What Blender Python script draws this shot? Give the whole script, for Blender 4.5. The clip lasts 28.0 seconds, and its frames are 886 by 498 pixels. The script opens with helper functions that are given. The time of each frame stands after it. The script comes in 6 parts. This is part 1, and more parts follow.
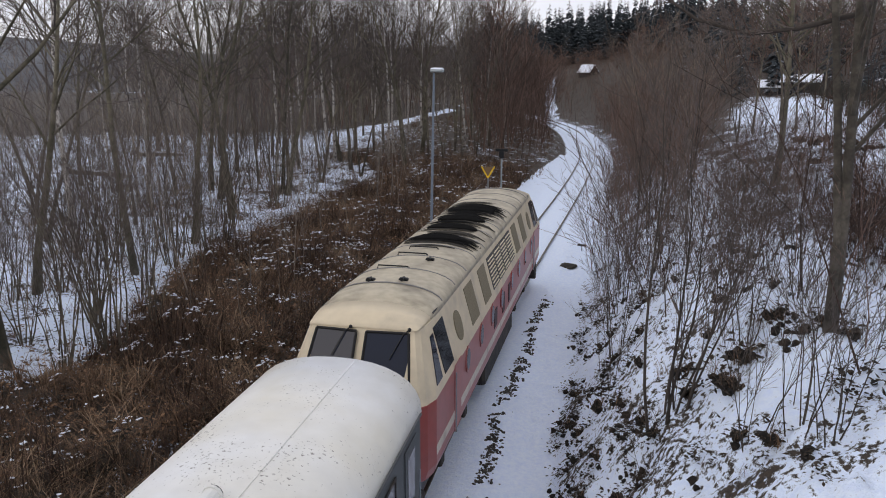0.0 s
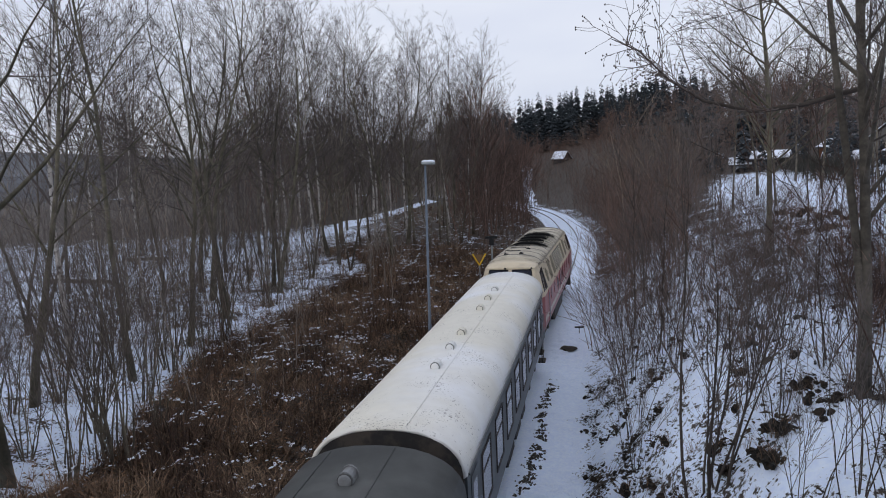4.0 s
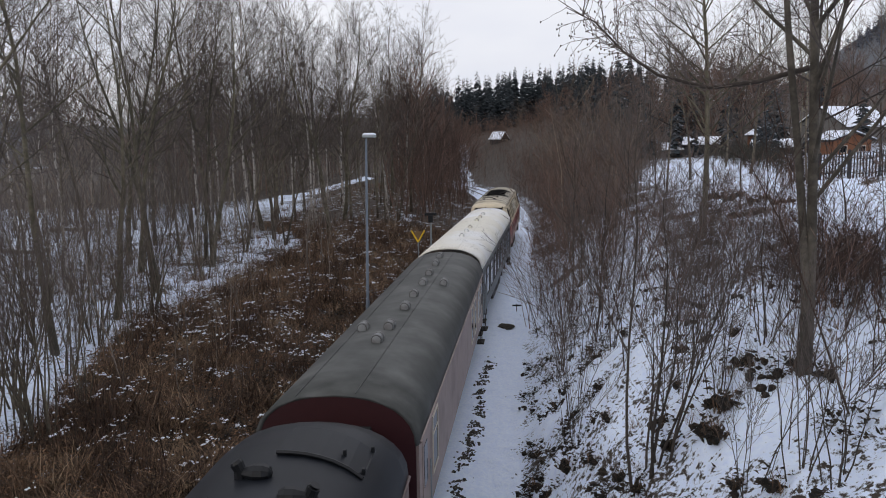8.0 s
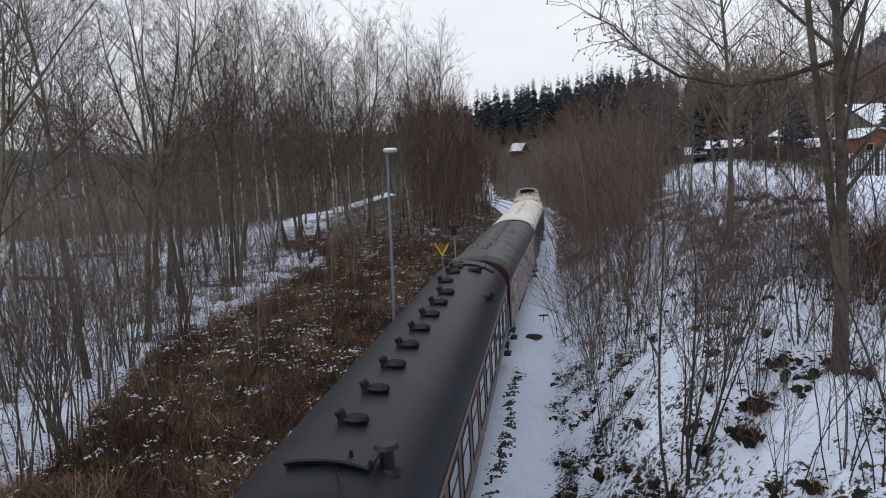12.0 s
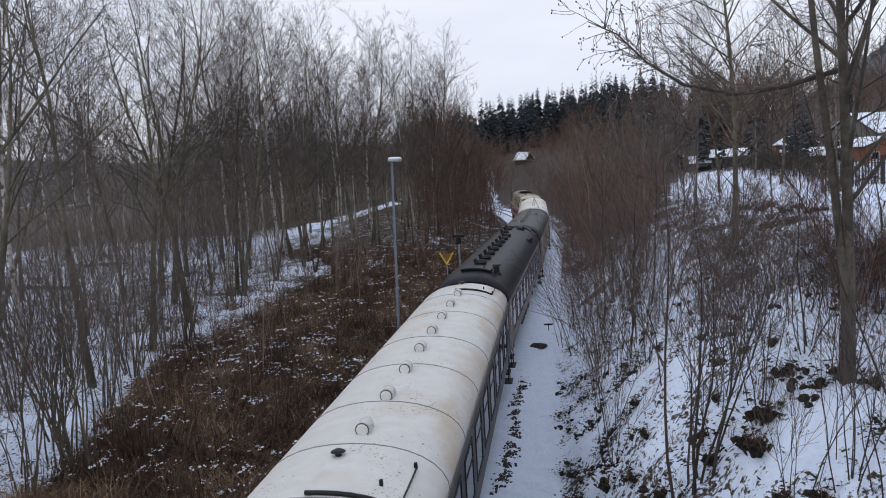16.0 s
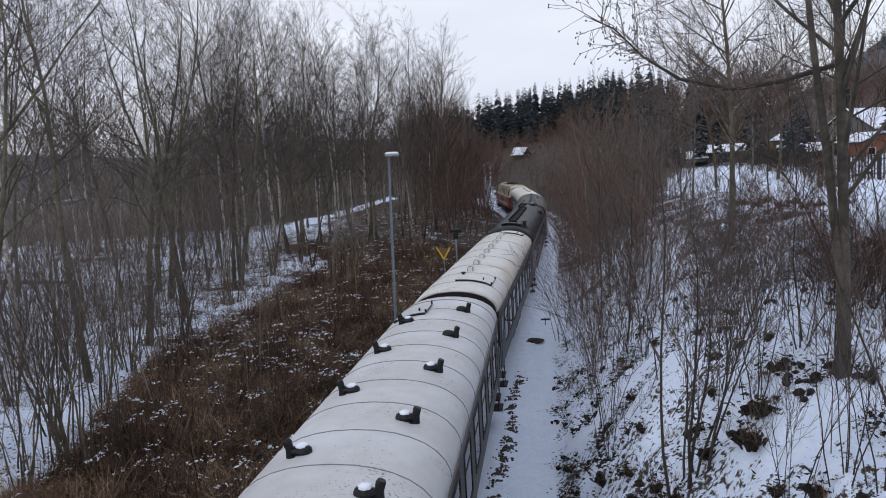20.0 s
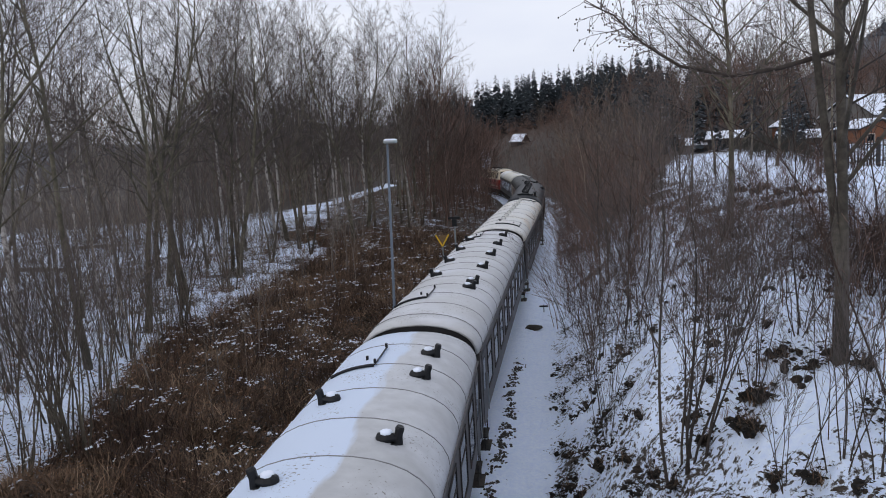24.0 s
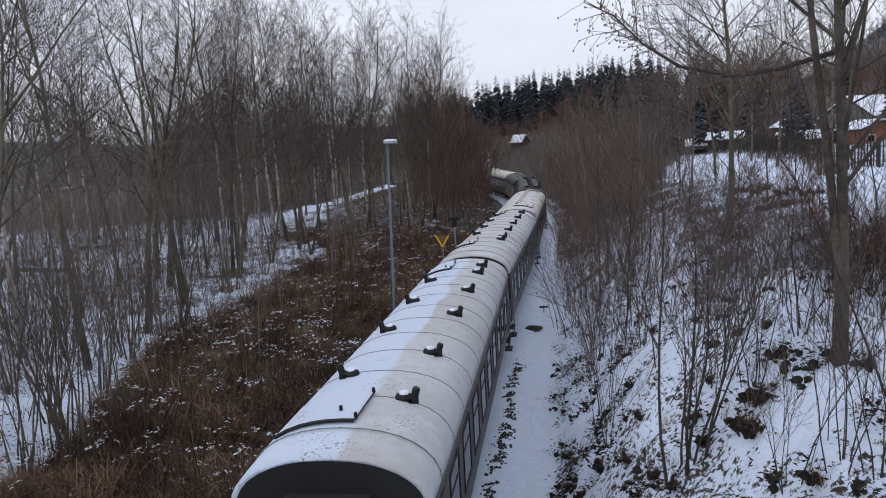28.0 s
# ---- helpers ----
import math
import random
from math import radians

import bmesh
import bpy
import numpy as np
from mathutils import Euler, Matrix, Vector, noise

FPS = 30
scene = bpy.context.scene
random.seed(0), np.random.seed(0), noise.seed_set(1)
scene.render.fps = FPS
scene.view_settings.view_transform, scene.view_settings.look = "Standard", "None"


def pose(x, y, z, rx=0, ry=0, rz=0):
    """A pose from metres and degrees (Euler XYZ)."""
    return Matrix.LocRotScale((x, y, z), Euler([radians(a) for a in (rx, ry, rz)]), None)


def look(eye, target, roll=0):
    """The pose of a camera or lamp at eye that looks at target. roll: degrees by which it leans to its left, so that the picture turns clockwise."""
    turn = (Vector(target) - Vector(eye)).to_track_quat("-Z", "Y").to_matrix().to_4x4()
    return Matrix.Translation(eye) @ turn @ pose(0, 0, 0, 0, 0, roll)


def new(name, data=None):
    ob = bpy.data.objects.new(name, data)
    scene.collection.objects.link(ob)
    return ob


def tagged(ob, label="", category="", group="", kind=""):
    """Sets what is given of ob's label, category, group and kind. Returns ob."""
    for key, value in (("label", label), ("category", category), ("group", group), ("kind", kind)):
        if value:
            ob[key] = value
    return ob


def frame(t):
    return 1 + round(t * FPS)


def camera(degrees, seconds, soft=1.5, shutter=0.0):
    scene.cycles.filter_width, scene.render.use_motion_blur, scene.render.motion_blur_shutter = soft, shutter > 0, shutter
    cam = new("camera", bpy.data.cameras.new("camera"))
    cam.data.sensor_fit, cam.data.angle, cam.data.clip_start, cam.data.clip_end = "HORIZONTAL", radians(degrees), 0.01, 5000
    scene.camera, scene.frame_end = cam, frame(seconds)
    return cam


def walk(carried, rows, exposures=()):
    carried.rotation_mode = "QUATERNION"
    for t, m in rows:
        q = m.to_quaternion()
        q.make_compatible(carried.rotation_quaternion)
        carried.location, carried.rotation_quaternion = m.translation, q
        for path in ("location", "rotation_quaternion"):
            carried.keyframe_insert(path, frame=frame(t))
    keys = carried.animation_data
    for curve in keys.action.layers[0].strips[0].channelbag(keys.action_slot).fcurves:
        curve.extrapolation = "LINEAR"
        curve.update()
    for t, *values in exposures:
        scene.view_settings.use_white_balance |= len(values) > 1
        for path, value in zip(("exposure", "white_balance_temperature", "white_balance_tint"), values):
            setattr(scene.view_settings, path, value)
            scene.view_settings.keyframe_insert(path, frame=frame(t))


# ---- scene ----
cam = camera(59.27, 28.0, soft=1.0)


def aim(x, y, z, yaw, pitch, roll):
    """A camera pose: yaw to the left of +y, pitch up, roll leaning to its left."""
    return pose(x, y, z, 90 + pitch, 0, yaw) @ pose(0, 0, 0, 0, 0, roll)


walk(cam, [(t, aim(*row)) for t, *row in (
    (0.0, 3.897, -0.167, 8.552, 11.18, -12.79, -0.06),
    (0.5, 3.914, -0.194, 8.567, 10.16, -11.38, 0.09),
    (1.0, 3.907, -0.246, 8.565, 8.98, -9.39, 0.30),
    (1.5, 3.867, -0.271, 8.545, 9.80, -7.08, -0.73),
    (2.0, 3.866, -0.243, 8.541, 8.21, -7.40, -0.61),
    (2.5, 3.822, -0.218, 8.555, 7.06, -7.26, -1.84),
    (3.0, 3.612, -0.247, 8.571, 11.16, -4.10, -2.32),
    (3.5, 3.398, -0.288, 8.553, 11.26, -5.76, -4.55),
    (4.0, 3.174, -0.341, 8.532, 9.56, -6.21, -2.76),
    (4.5, 3.006, -0.276, 8.560, 6.68, -7.67, -2.90),
    (6.5, 2.893, -0.078, 8.539, 5.59, -7.95, 1.49),
    (7.0, 2.905, -0.041, 8.457, 4.91, -9.23, 1.96),
    (7.5, 2.900, -0.012, 8.407, 3.98, -8.96, 0.82),
    (8.0, 2.901, -0.005, 8.365, 4.78, -7.92, -1.02),
    (8.5, 2.895, 0.014, 8.316, 4.39, -7.99, -0.42),
    (9.0, 2.893, 0.031, 8.292, 4.82, -8.81, -1.08),
    (9.5, 2.899, 0.028, 8.292, 4.78, -8.82, -1.85),
    (10.0, 2.890, 0.041, 8.266, 5.89, -7.07, -1.02),
    (10.5, 2.892, 0.030, 8.276, 6.64, -7.02, -2.44),
    (11.0, 2.894, 0.033, 8.280, 6.71, -6.22, -2.68),
    (11.5, 2.878, 0.010, 8.283, 6.57, -6.74, -3.09),
    (12.0, 2.888, 0.016, 8.289, 6.53, -6.82, -3.20),
    (12.5, 2.891, 0.029, 8.285, 6.67, -6.25, -3.23),
    (14.5, 2.900, 0.036, 8.268, 6.82, -5.99, -3.21),
    (15.0, 2.901, 0.030, 8.267, 6.84, -6.01, -3.18),
    (15.5, 2.887, 0.026, 8.281, 6.84, -6.05, -3.29),
    (16.0, 2.880, 0.019, 8.286, 6.82, -6.14, -3.27),
    (16.5, 2.874, 0.012, 8.286, 6.80, -6.22, -3.27),
    (17.0, 2.873, 0.003, 8.294, 6.81, -6.27, -3.30),
    (17.5, 2.878, 0.002, 8.293, 6.81, -6.38, -3.31),
    (18.0, 2.880, 0.002, 8.290, 6.76, -6.37, -3.32),
    (18.5, 2.880, 0.005, 8.289, 6.69, -6.49, -3.34),
    (19.0, 2.882, 0.008, 8.285, 6.65, -6.51, -3.31),
    (19.5, 2.887, 0.020, 8.281, 6.64, -6.46, -3.26),
    (20.0, 2.893, 0.020, 8.275, 6.64, -6.51, -3.21),
    (20.5, 2.896, 0.018, 8.277, 6.64, -6.54, -3.21),
    (21.0, 2.895, 0.020, 8.274, 6.60, -6.64, -3.23),
    (21.5, 2.892, 0.021, 8.272, 6.59, -6.92, -3.22),
    (23.5, 2.887, 0.022, 8.283, 6.60, -7.53, -3.23),
    (24.0, 2.888, 0.025, 8.285, 6.59, -7.48, -3.25),
    (24.5, 2.892, 0.025, 8.277, 6.57, -7.36, -3.21),
    (25.0, 2.886, 0.021, 8.276, 6.55, -7.19, -3.20),
    (25.5, 2.888, 0.021, 8.280, 6.57, -7.21, -3.21),
    (26.0, 2.891, 0.021, 8.287, 6.58, -7.17, -3.24),
    (26.5, 2.893, 0.023, 8.287, 6.58, -7.11, -3.23),
    (27.0, 2.894, 0.024, 8.282, 6.58, -7.09, -3.22),
    (27.5, 2.896, 0.024, 8.278, 6.60, -7.26, -3.23),
    (28.0, 2.896, 0.031, 8.278, 6.60, -7.43, -3.21),
)], ((0.0, 0.08, 6900, 14), (1.0, 0.08, 6900, 14), (2.0, -0.04, 6650, 15), (3.0, -0.03, 6600, 14), (4.0, -0.16, 6400, 13), (7.0, -0.06, 6800, 13), (9.0, -0.04, 6850, 13), (12.5, 0.02, 6850, 11), (15.0, -0.02, 6500, 13), (28.0, -0.05, 6500, 13)))

# ---- world and sun: an even winter overcast ----
world = bpy.data.worlds.new("overcast_sky")
scene.world = world
world.use_nodes = True
wn, wl = world.node_tree.nodes, world.node_tree.links
wn.clear()
w_out, w_bg = wn.new("ShaderNodeOutputWorld"), wn.new("ShaderNodeBackground")
w_sky = wn.new("ShaderNodeTexSky")
w_sky.sky_type, w_sky.sun_disc, w_sky.sun_elevation, w_sky.sun_rotation = "NISHITA", False, radians(22), radians(215)
w_dim = wn.new("ShaderNodeVectorMath")
w_dim.operation = "SCALE"
w_dim.inputs["Scale"].default_value = 0.10
w_co, w_map, w_noise, w_ramp, w_mix = (wn.new("ShaderNode" + n) for n in ("TexCoord", "Mapping", "TexNoise", "ValToRGB", "Mix"))
w_map.inputs["Scale"].default_value = (1.0, 1.0, 3.0)
w_noise.inputs["Scale"].default_value, w_noise.inputs["Detail"].default_value = 2.2, 4
w_ramp.color_ramp.elements[0].position, w_ramp.color_ramp.elements[0].color = 0.35, (0.73, 0.78, 0.91, 1)
w_ramp.color_ramp.elements[1].position, w_ramp.color_ramp.elements[1].color = 0.65, (0.89, 0.93, 1.0, 1)
w_mix.data_type = "RGBA"
w_mix.inputs[0].default_value = 0.88
wl.new(w_co.outputs["Generated"], w_map.inputs["Vector"])
wl.new(w_map.outputs["Vector"], w_noise.inputs["Vector"])
wl.new(w_noise.outputs["Fac"], w_ramp.inputs["Fac"])
wl.new(w_sky.outputs["Color"], w_dim.inputs[0])
wl.new(w_dim.outputs["Vector"], w_mix.inputs[6])
wl.new(w_ramp.outputs["Color"], w_mix.inputs[7])
wl.new(w_mix.outputs[2], w_bg.inputs["Color"])
w_bg.inputs["Strength"].default_value = 1.08
wl.new(w_bg.outputs["Background"], w_out.inputs["Surface"])
sun = new("sun", bpy.data.lights.new("sun", "SUN"))
sun.data.energy, sun.data.angle, sun.data.color = 0.5, radians(35), (1.0, 0.95, 0.88)
sun.matrix_world = look((0, 0, 60), (28, 40, 36))

# ---- the track: an S-bend, its distance s counted along the rails from under the camera ----
KNOTS = (5, 30, 50, 68, 84, 100, 120, 150)
BENDS = (-1.716, -2.256, 1.051, 1.195, 5.845, 1.831, 5.642, 5.639)
TS = np.linspace(-120, 320, 4401)
_turns = np.cumsum(np.interp(TS, KNOTS, np.array(BENDS) * 0.001, left=0, right=BENDS[-1] * 0.001)) * 0.1
_turns -= np.interp(0, TS, _turns)
TX, TY = -np.cumsum(np.sin(_turns)) * 0.1, np.cumsum(np.cos(_turns)) * 0.1
TX, TY = TX - np.interp(0, TS, TX), TY - np.interp(0, TS, TY)


def on_track(s, side=0.0):
    """x, y and heading (radians to the left of +y) at s metres along the track, side metres to its right."""
    h = float(np.interp(s, TS, _turns))
    return float(np.interp(s, TS, TX)) + side * math.cos(h), float(np.interp(s, TS, TY)) + side * math.sin(h), h


def track_coords(x, y):
    """Distance along the track and to its right, for arrays of places."""
    x, y = np.asarray(x, float), np.asarray(y, float)
    s = np.clip(y, -120, 310)
    for _ in range(4):
        h = np.interp(s, TS, _turns)
        dx, dy = x - np.interp(s, TS, TX), y - np.interp(s, TS, TY)
        s = np.clip(s + (-np.sin(h) * dx + np.cos(h) * dy) * 0.8, -120, 318)
    h = np.interp(s, TS, _turns)
    return s, np.cos(h) * (x - np.interp(s, TS, TX)) + np.sin(h) * (y - np.interp(s, TS, TY))


def ease(v, a, b):
    v = np.clip((np.asarray(v, float) - a) / (b - a), 0, 1)
    return v * v * (3 - 2 * v)


def waves(x, y, size, seed=0):
    """Smooth noise from sines, about -1 to 1."""
    r = np.random.RandomState(seed)
    out = 0.0
    for k in range(7):
        a, f, p = r.uniform(0, 6.283), r.uniform(0.6, 1.9) * 6.283 / size, r.uniform(0, 6.283)
        out = out + np.sin(f * (np.cos(a) * x + np.sin(a) * y) + p)
    return out / 3.2


def path_off(x, y):
    """Distance from the middle of the snowy footpath through the left-hand wood."""
    return np.abs(np.asarray(x, float) - np.interp(y, (20, 40, 50, 60, 90, 140, 200), (-37, -32, -28.5, -26, -26, -24.5, -27)))


def bank_edge(s):
    """How far the withered bank reaches from the track on its left."""
    return np.interp(s, (6, 12.5, 15.5, 17, 27, 53, 58, 64), (14.5, 13.5, 9.6, 9.2, 12.2, 13.2, 16, 22))


def bank_start(s):
    """Where the withered bank begins on the left of the track."""
    return np.interp(s, (30, 42, 66, 84), (2.9, 4.1, 4.1, 3.2))


def ground_z(x, y):
    """The lie of the land."""
    x, y = np.asarray(x, float), np.asarray(y, float)
    s, d = track_coords(x, y)
    near = np.interp(d, (2.7, 3.1, 3.9, 5.0, 6.3, 8.0, 12, 20, 40, 90), (0, 0.1, 1.0, 2.7, 4.1, 5.0, 5.3, 5.9, 7.0, 9))
    mid = np.interp(d, (2.7, 3.3, 6.0, 10, 14, 20, 40, 90), (0, 0.15, 2.3, 4.1, 5.1, 6.0, 7.6, 12.5))
    far = np.interp(d, (3.0, 4.0, 9.0, 20, 40, 90), (0, 0.4, 2.8, 5.2, 7.0, 10))
    a, b = ease(y, 14, 28), ease(y, 50, 100)
    right = (near * (1 - a) + mid * a) * (1 - b) + far * b
    slope = np.clip(8.6 + 0.14 * np.clip(x + 12, -10, 42) + 0.03 * np.clip(x - 30, 0, 120) + 0.07 * (np.clip(y, 100, 300) - 222), 2.0, 40)
    c = ease(y, 95, 170)
    right = right * (1 - c) + slope * c * ease(d, 3, 26)
    left = np.interp(-d, (2.2, 3.4, 6.0, 9.5, 21, 27, 60, 120), (0, 0.35, 0.9, 1.4, 1.5, 1.5, 0.5, -1.0))
    z = np.where(d > 0, right, left)
    out = ease(np.hypot(x, y), 300, 700)
    far_hills = (165 * np.exp(-((x - 560) / 190) ** 2 - ((y - 900) / 420) ** 2) + 46 * np.exp(-((x + 800) / 260) ** 2 - ((y - 1000) / 300) ** 2)
                 + 14 * np.exp(-((x - 0) / 420) ** 2 - ((y - 800) / 260) ** 2) + 6 * waves(x, y, 380, 9))
    rough = ease(np.abs(d), 2.6, 4.2)
    bumps = rough * (0.08 * waves(x, y, 1.1, 3) + 0.14 * waves(x, y, 3.3, 5) + 0.06 * waves(x, y, 0.5, 7) * waves(x, y, 1.7, 8) + (0.06 * waves(x, y, 0.75, 17) + 0.07 * np.abs(waves(x, y, 1.2, 19))) * ease(d, 2.8, 3.6) * ease(-y, -40, -30))
    bed = 0.11 * (1 - ease(np.abs(d), 1.5, 2.3))
    return -0.22 + bed + z + out * far_hills + bumps

# ---- materials ----
def material(name, base, rough=0.6, metal=0.0, vary=0.12, grain=8.0, bump=0.0, second=None, blend=3.0, edge=(0.45, 0.6), jitter=0.0, coords="Object", spec=0.4):
    """A surface with fine grain and, where second is given, patches of a second colour. grain and blend: features per metre."""
    m = bpy.data.materials.new(name)
    m.use_nodes = True
    n, l = m.node_tree.nodes, m.node_tree.links
    p = n["Principled BSDF"]
    p.inputs["Roughness"].default_value, p.inputs["Metallic"].default_value = rough, metal
    p.inputs["Specular IOR Level"].default_value = spec
    co = n.new("ShaderNodeTexCoord")
    fine = n.new("ShaderNodeTexNoise")
    fine.inputs["Scale"].default_value, fine.inputs["Detail"].default_value = grain, 5
    l.new(co.outputs[coords], fine.inputs["Vector"])
    hsv = n.new("ShaderNodeHueSaturation")
    span = n.new("ShaderNodeMapRange")
    span.inputs["To Min"].default_value, span.inputs["To Max"].default_value = 1 - 2 * vary, 1 + 2 * vary
    l.new(fine.outputs["Fac"], span.inputs["Value"])
    l.new(span.outputs["Result"], hsv.inputs["Value"])
    hsv.inputs["Color"].default_value = (*base, 1)
    if second:
        big, ramp, mix = n.new("ShaderNodeTexNoise"), n.new("ShaderNodeValToRGB"), n.new("ShaderNodeMix")
        big.inputs["Scale"].default_value, big.inputs["Detail"].default_value = blend, 6
        ramp.color_ramp.elements[0].position, ramp.color_ramp.elements[1].position = edge
        mix.data_type = "RGBA"
        mix.inputs[6].default_value, mix.inputs[7].default_value = (*base, 1), (*second, 1)
        l.new(co.outputs[coords], big.inputs["Vector"])
        l.new(big.outputs["Fac"], ramp.inputs["Fac"])
        l.new(ramp.outputs["Color"], mix.inputs[0])
        l.new(mix.outputs[2], hsv.inputs["Color"])
    last = hsv.outputs["Color"]
    if jitter:
        info, rng, hsv2 = n.new("ShaderNodeObjectInfo"), n.new("ShaderNodeMapRange"), n.new("ShaderNodeHueSaturation")
        rng.inputs["To Min"].default_value, rng.inputs["To Max"].default_value = 1 - jitter, 1 + jitter
        l.new(info.outputs["Random"], rng.inputs["Value"])
        l.new(rng.outputs["Result"], hsv2.inputs["Value"])
        l.new(last, hsv2.inputs["Color"])
        last = hsv2.outputs["Color"]
    l.new(last, p.inputs["Base Color"])
    if bump:
        b = n.new("ShaderNodeBump")
        b.inputs["Strength"].default_value, b.inputs["Distance"].default_value = 0.6, bump
        l.new(fine.outputs["Fac"], b.inputs["Height"])
        l.new(b.outputs["Normal"], p.inputs["Normal"])
    return m


def island_material(name, low, high, rough=0.8):
    """Colours drawn piece by piece between two, for joined stems and blades."""
    m = bpy.data.materials.new(name)
    m.use_nodes = True
    n, l = m.node_tree.nodes, m.node_tree.links
    p = n["Principled BSDF"]
    p.inputs["Roughness"].default_value, p.inputs["Specular IOR Level"].default_value = rough, 0.25
    geo, mix = n.new("ShaderNodeNewGeometry"), n.new("ShaderNodeMix")
    mix.data_type = "RGBA"
    mix.inputs[6].default_value, mix.inputs[7].default_value = (*low, 1), (*high, 1)
    l.new(geo.outputs["Random Per Island"], mix.inputs[0])
    l.new(mix.outputs[2], p.inputs["Base Color"])
    return m


def ground_material():
    """Snow over leaf litter: the sheet's attribute says how much litter shows, noise breaks it up."""
    m = bpy.data.materials.new("snow_and_litter")
    m.use_nodes = True
    n, l = m.node_tree.nodes, m.node_tree.links
    p = n["Principled BSDF"]
    co, at = n.new("ShaderNodeTexCoord"), n.new("ShaderNodeAttribute")
    at.attribute_name = "litter"
    n1, n2, n3 = (n.new("ShaderNodeTexNoise") for _ in range(3))
    for node, size in ((n1, 8.5), (n2, 0.9), (n3, 26.0)):
        node.inputs["Scale"].default_value, node.inputs["Detail"].default_value = size, 8
        l.new(co.outputs["Object"], node.inputs["Vector"])
    n1.inputs["Roughness"].default_value = 0.65
    s1, s2, ramp = n.new("ShaderNodeMath"), n.new("ShaderNodeMath"), n.new("ShaderNodeValToRGB")
    s1.operation = s2.operation = "ADD"
    l.new(at.outputs["Fac"], s1.inputs[0])
    l.new(n1.outputs["Fac"], s1.inputs[1])
    l.new(s1.outputs[0], s2.inputs[0])
    half = n.new("ShaderNodeMath")
    half.operation = "MULTIPLY"
    half.inputs[1].default_value = 0.35
    l.new(n2.outputs["Fac"], half.inputs[0])
    l.new(half.outputs[0], s2.inputs[1])
    ramp.color_ramp.elements[0].position, ramp.color_ramp.elements[1].position = 0.93, 1.0
    l.new(s2.outputs[0], ramp.inputs["Fac"])
    lit = n.new("ShaderNodeValToRGB")
    lit.color_ramp.elements[0].position, lit.color_ramp.elements[0].color = 0.3, (0.016, 0.013, 0.010, 1)
    lit.color_ramp.elements[1].position, lit.color_ramp.elements[1].color = 0.7, (0.060, 0.041, 0.027, 1)
    l.new(n3.outputs["Fac"], lit.inputs["Fac"])
    snow = n.new("ShaderNodeValToRGB")
    snow.color_ramp.elements[0].position, snow.color_ramp.elements[0].color = 0.3, (0.65, 0.76, 0.97, 1)
    snow.color_ramp.elements[1].position, snow.color_ramp.elements[1].color = 0.65, (0.79, 0.88, 1.0, 1)
    l.new(n1.outputs["Fac"], snow.inputs["Fac"])
    mix = n.new("ShaderNodeMix")
    mix.data_type = "RGBA"
    l.new(ramp.outputs["Color"], mix.inputs[0])
    l.new(snow.outputs["Color"], mix.inputs[6])
    l.new(lit.outputs["Color"], mix.inputs[7])
    # dark woods of the far hills, with haze blue mixed into their colour
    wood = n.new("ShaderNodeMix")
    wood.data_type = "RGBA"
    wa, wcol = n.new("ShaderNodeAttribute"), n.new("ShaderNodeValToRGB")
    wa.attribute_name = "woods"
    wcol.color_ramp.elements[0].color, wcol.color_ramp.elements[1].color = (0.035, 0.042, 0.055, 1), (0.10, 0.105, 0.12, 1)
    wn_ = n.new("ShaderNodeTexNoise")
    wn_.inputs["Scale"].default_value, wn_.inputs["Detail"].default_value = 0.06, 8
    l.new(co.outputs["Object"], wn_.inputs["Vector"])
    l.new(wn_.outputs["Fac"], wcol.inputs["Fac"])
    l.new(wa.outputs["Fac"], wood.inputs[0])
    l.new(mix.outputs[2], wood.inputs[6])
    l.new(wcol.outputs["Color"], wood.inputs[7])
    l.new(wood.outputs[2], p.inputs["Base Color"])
    p.inputs["Roughness"].default_value = 0.75
    bump = n.new("ShaderNodeBump")
    bump.inputs["Strength"].default_value, bump.inputs["Distance"].default_value = 0.7, 0.06
    lumps = n.new("ShaderNodeMath")
    lumps.operation = "MULTIPLY_ADD"
    lumps.inputs[1].default_value = 0.35
    l.new(n3.outputs["Fac"], lumps.inputs[0])
    l.new(n1.outputs["Fac"], lumps.inputs[2])
    l.new(lumps.outputs[0], bump.inputs["Height"])
    l.new(bump.outputs["Normal"], p.inputs["Normal"])
    return m


def snowy_needles():
    """Spruce green with snow lying on what faces up."""
    m = material("snowy_spruce_needles", (0.028, 0.038, 0.046), 0.85, grain=3, vary=0.25)
    n, l = m.node_tree.nodes, m.node_tree.links
    p = n["Principled BSDF"]
    old = p.inputs["Base Color"].links[0].from_socket
    geo, sep, noi, mul, ramp, mix = (n.new("ShaderNode" + k) for k in ("NewGeometry", "SeparateXYZ", "TexNoise", "Math", "ValToRGB", "Mix"))
    co = n.new("ShaderNodeTexCoord")
    noi.inputs["Scale"].default_value = 1.6
    l.new(co.outputs["Object"], noi.inputs["Vector"])
    l.new(geo.outputs["Normal"], sep.inputs[0])
    mul.operation = "MULTIPLY"
    l.new(sep.outputs["Z"], mul.inputs[0])
    l.new(noi.outputs["Fac"], mul.inputs[1])
    ramp.color_ramp.elements[0].position, ramp.color_ramp.elements[1].position = 0.50, 0.66
    l.new(mul.outputs[0], ramp.inputs["Fac"])
    mix.data_type = "RGBA"
    mix.inputs[7].default_value = (0.74, 0.78, 0.86, 1)
    l.new(ramp.outputs["Color"], mix.inputs[0])
    l.new(old, mix.inputs[6])
    l.new(mix.outputs[2], p.inputs["Base Color"])
    return m


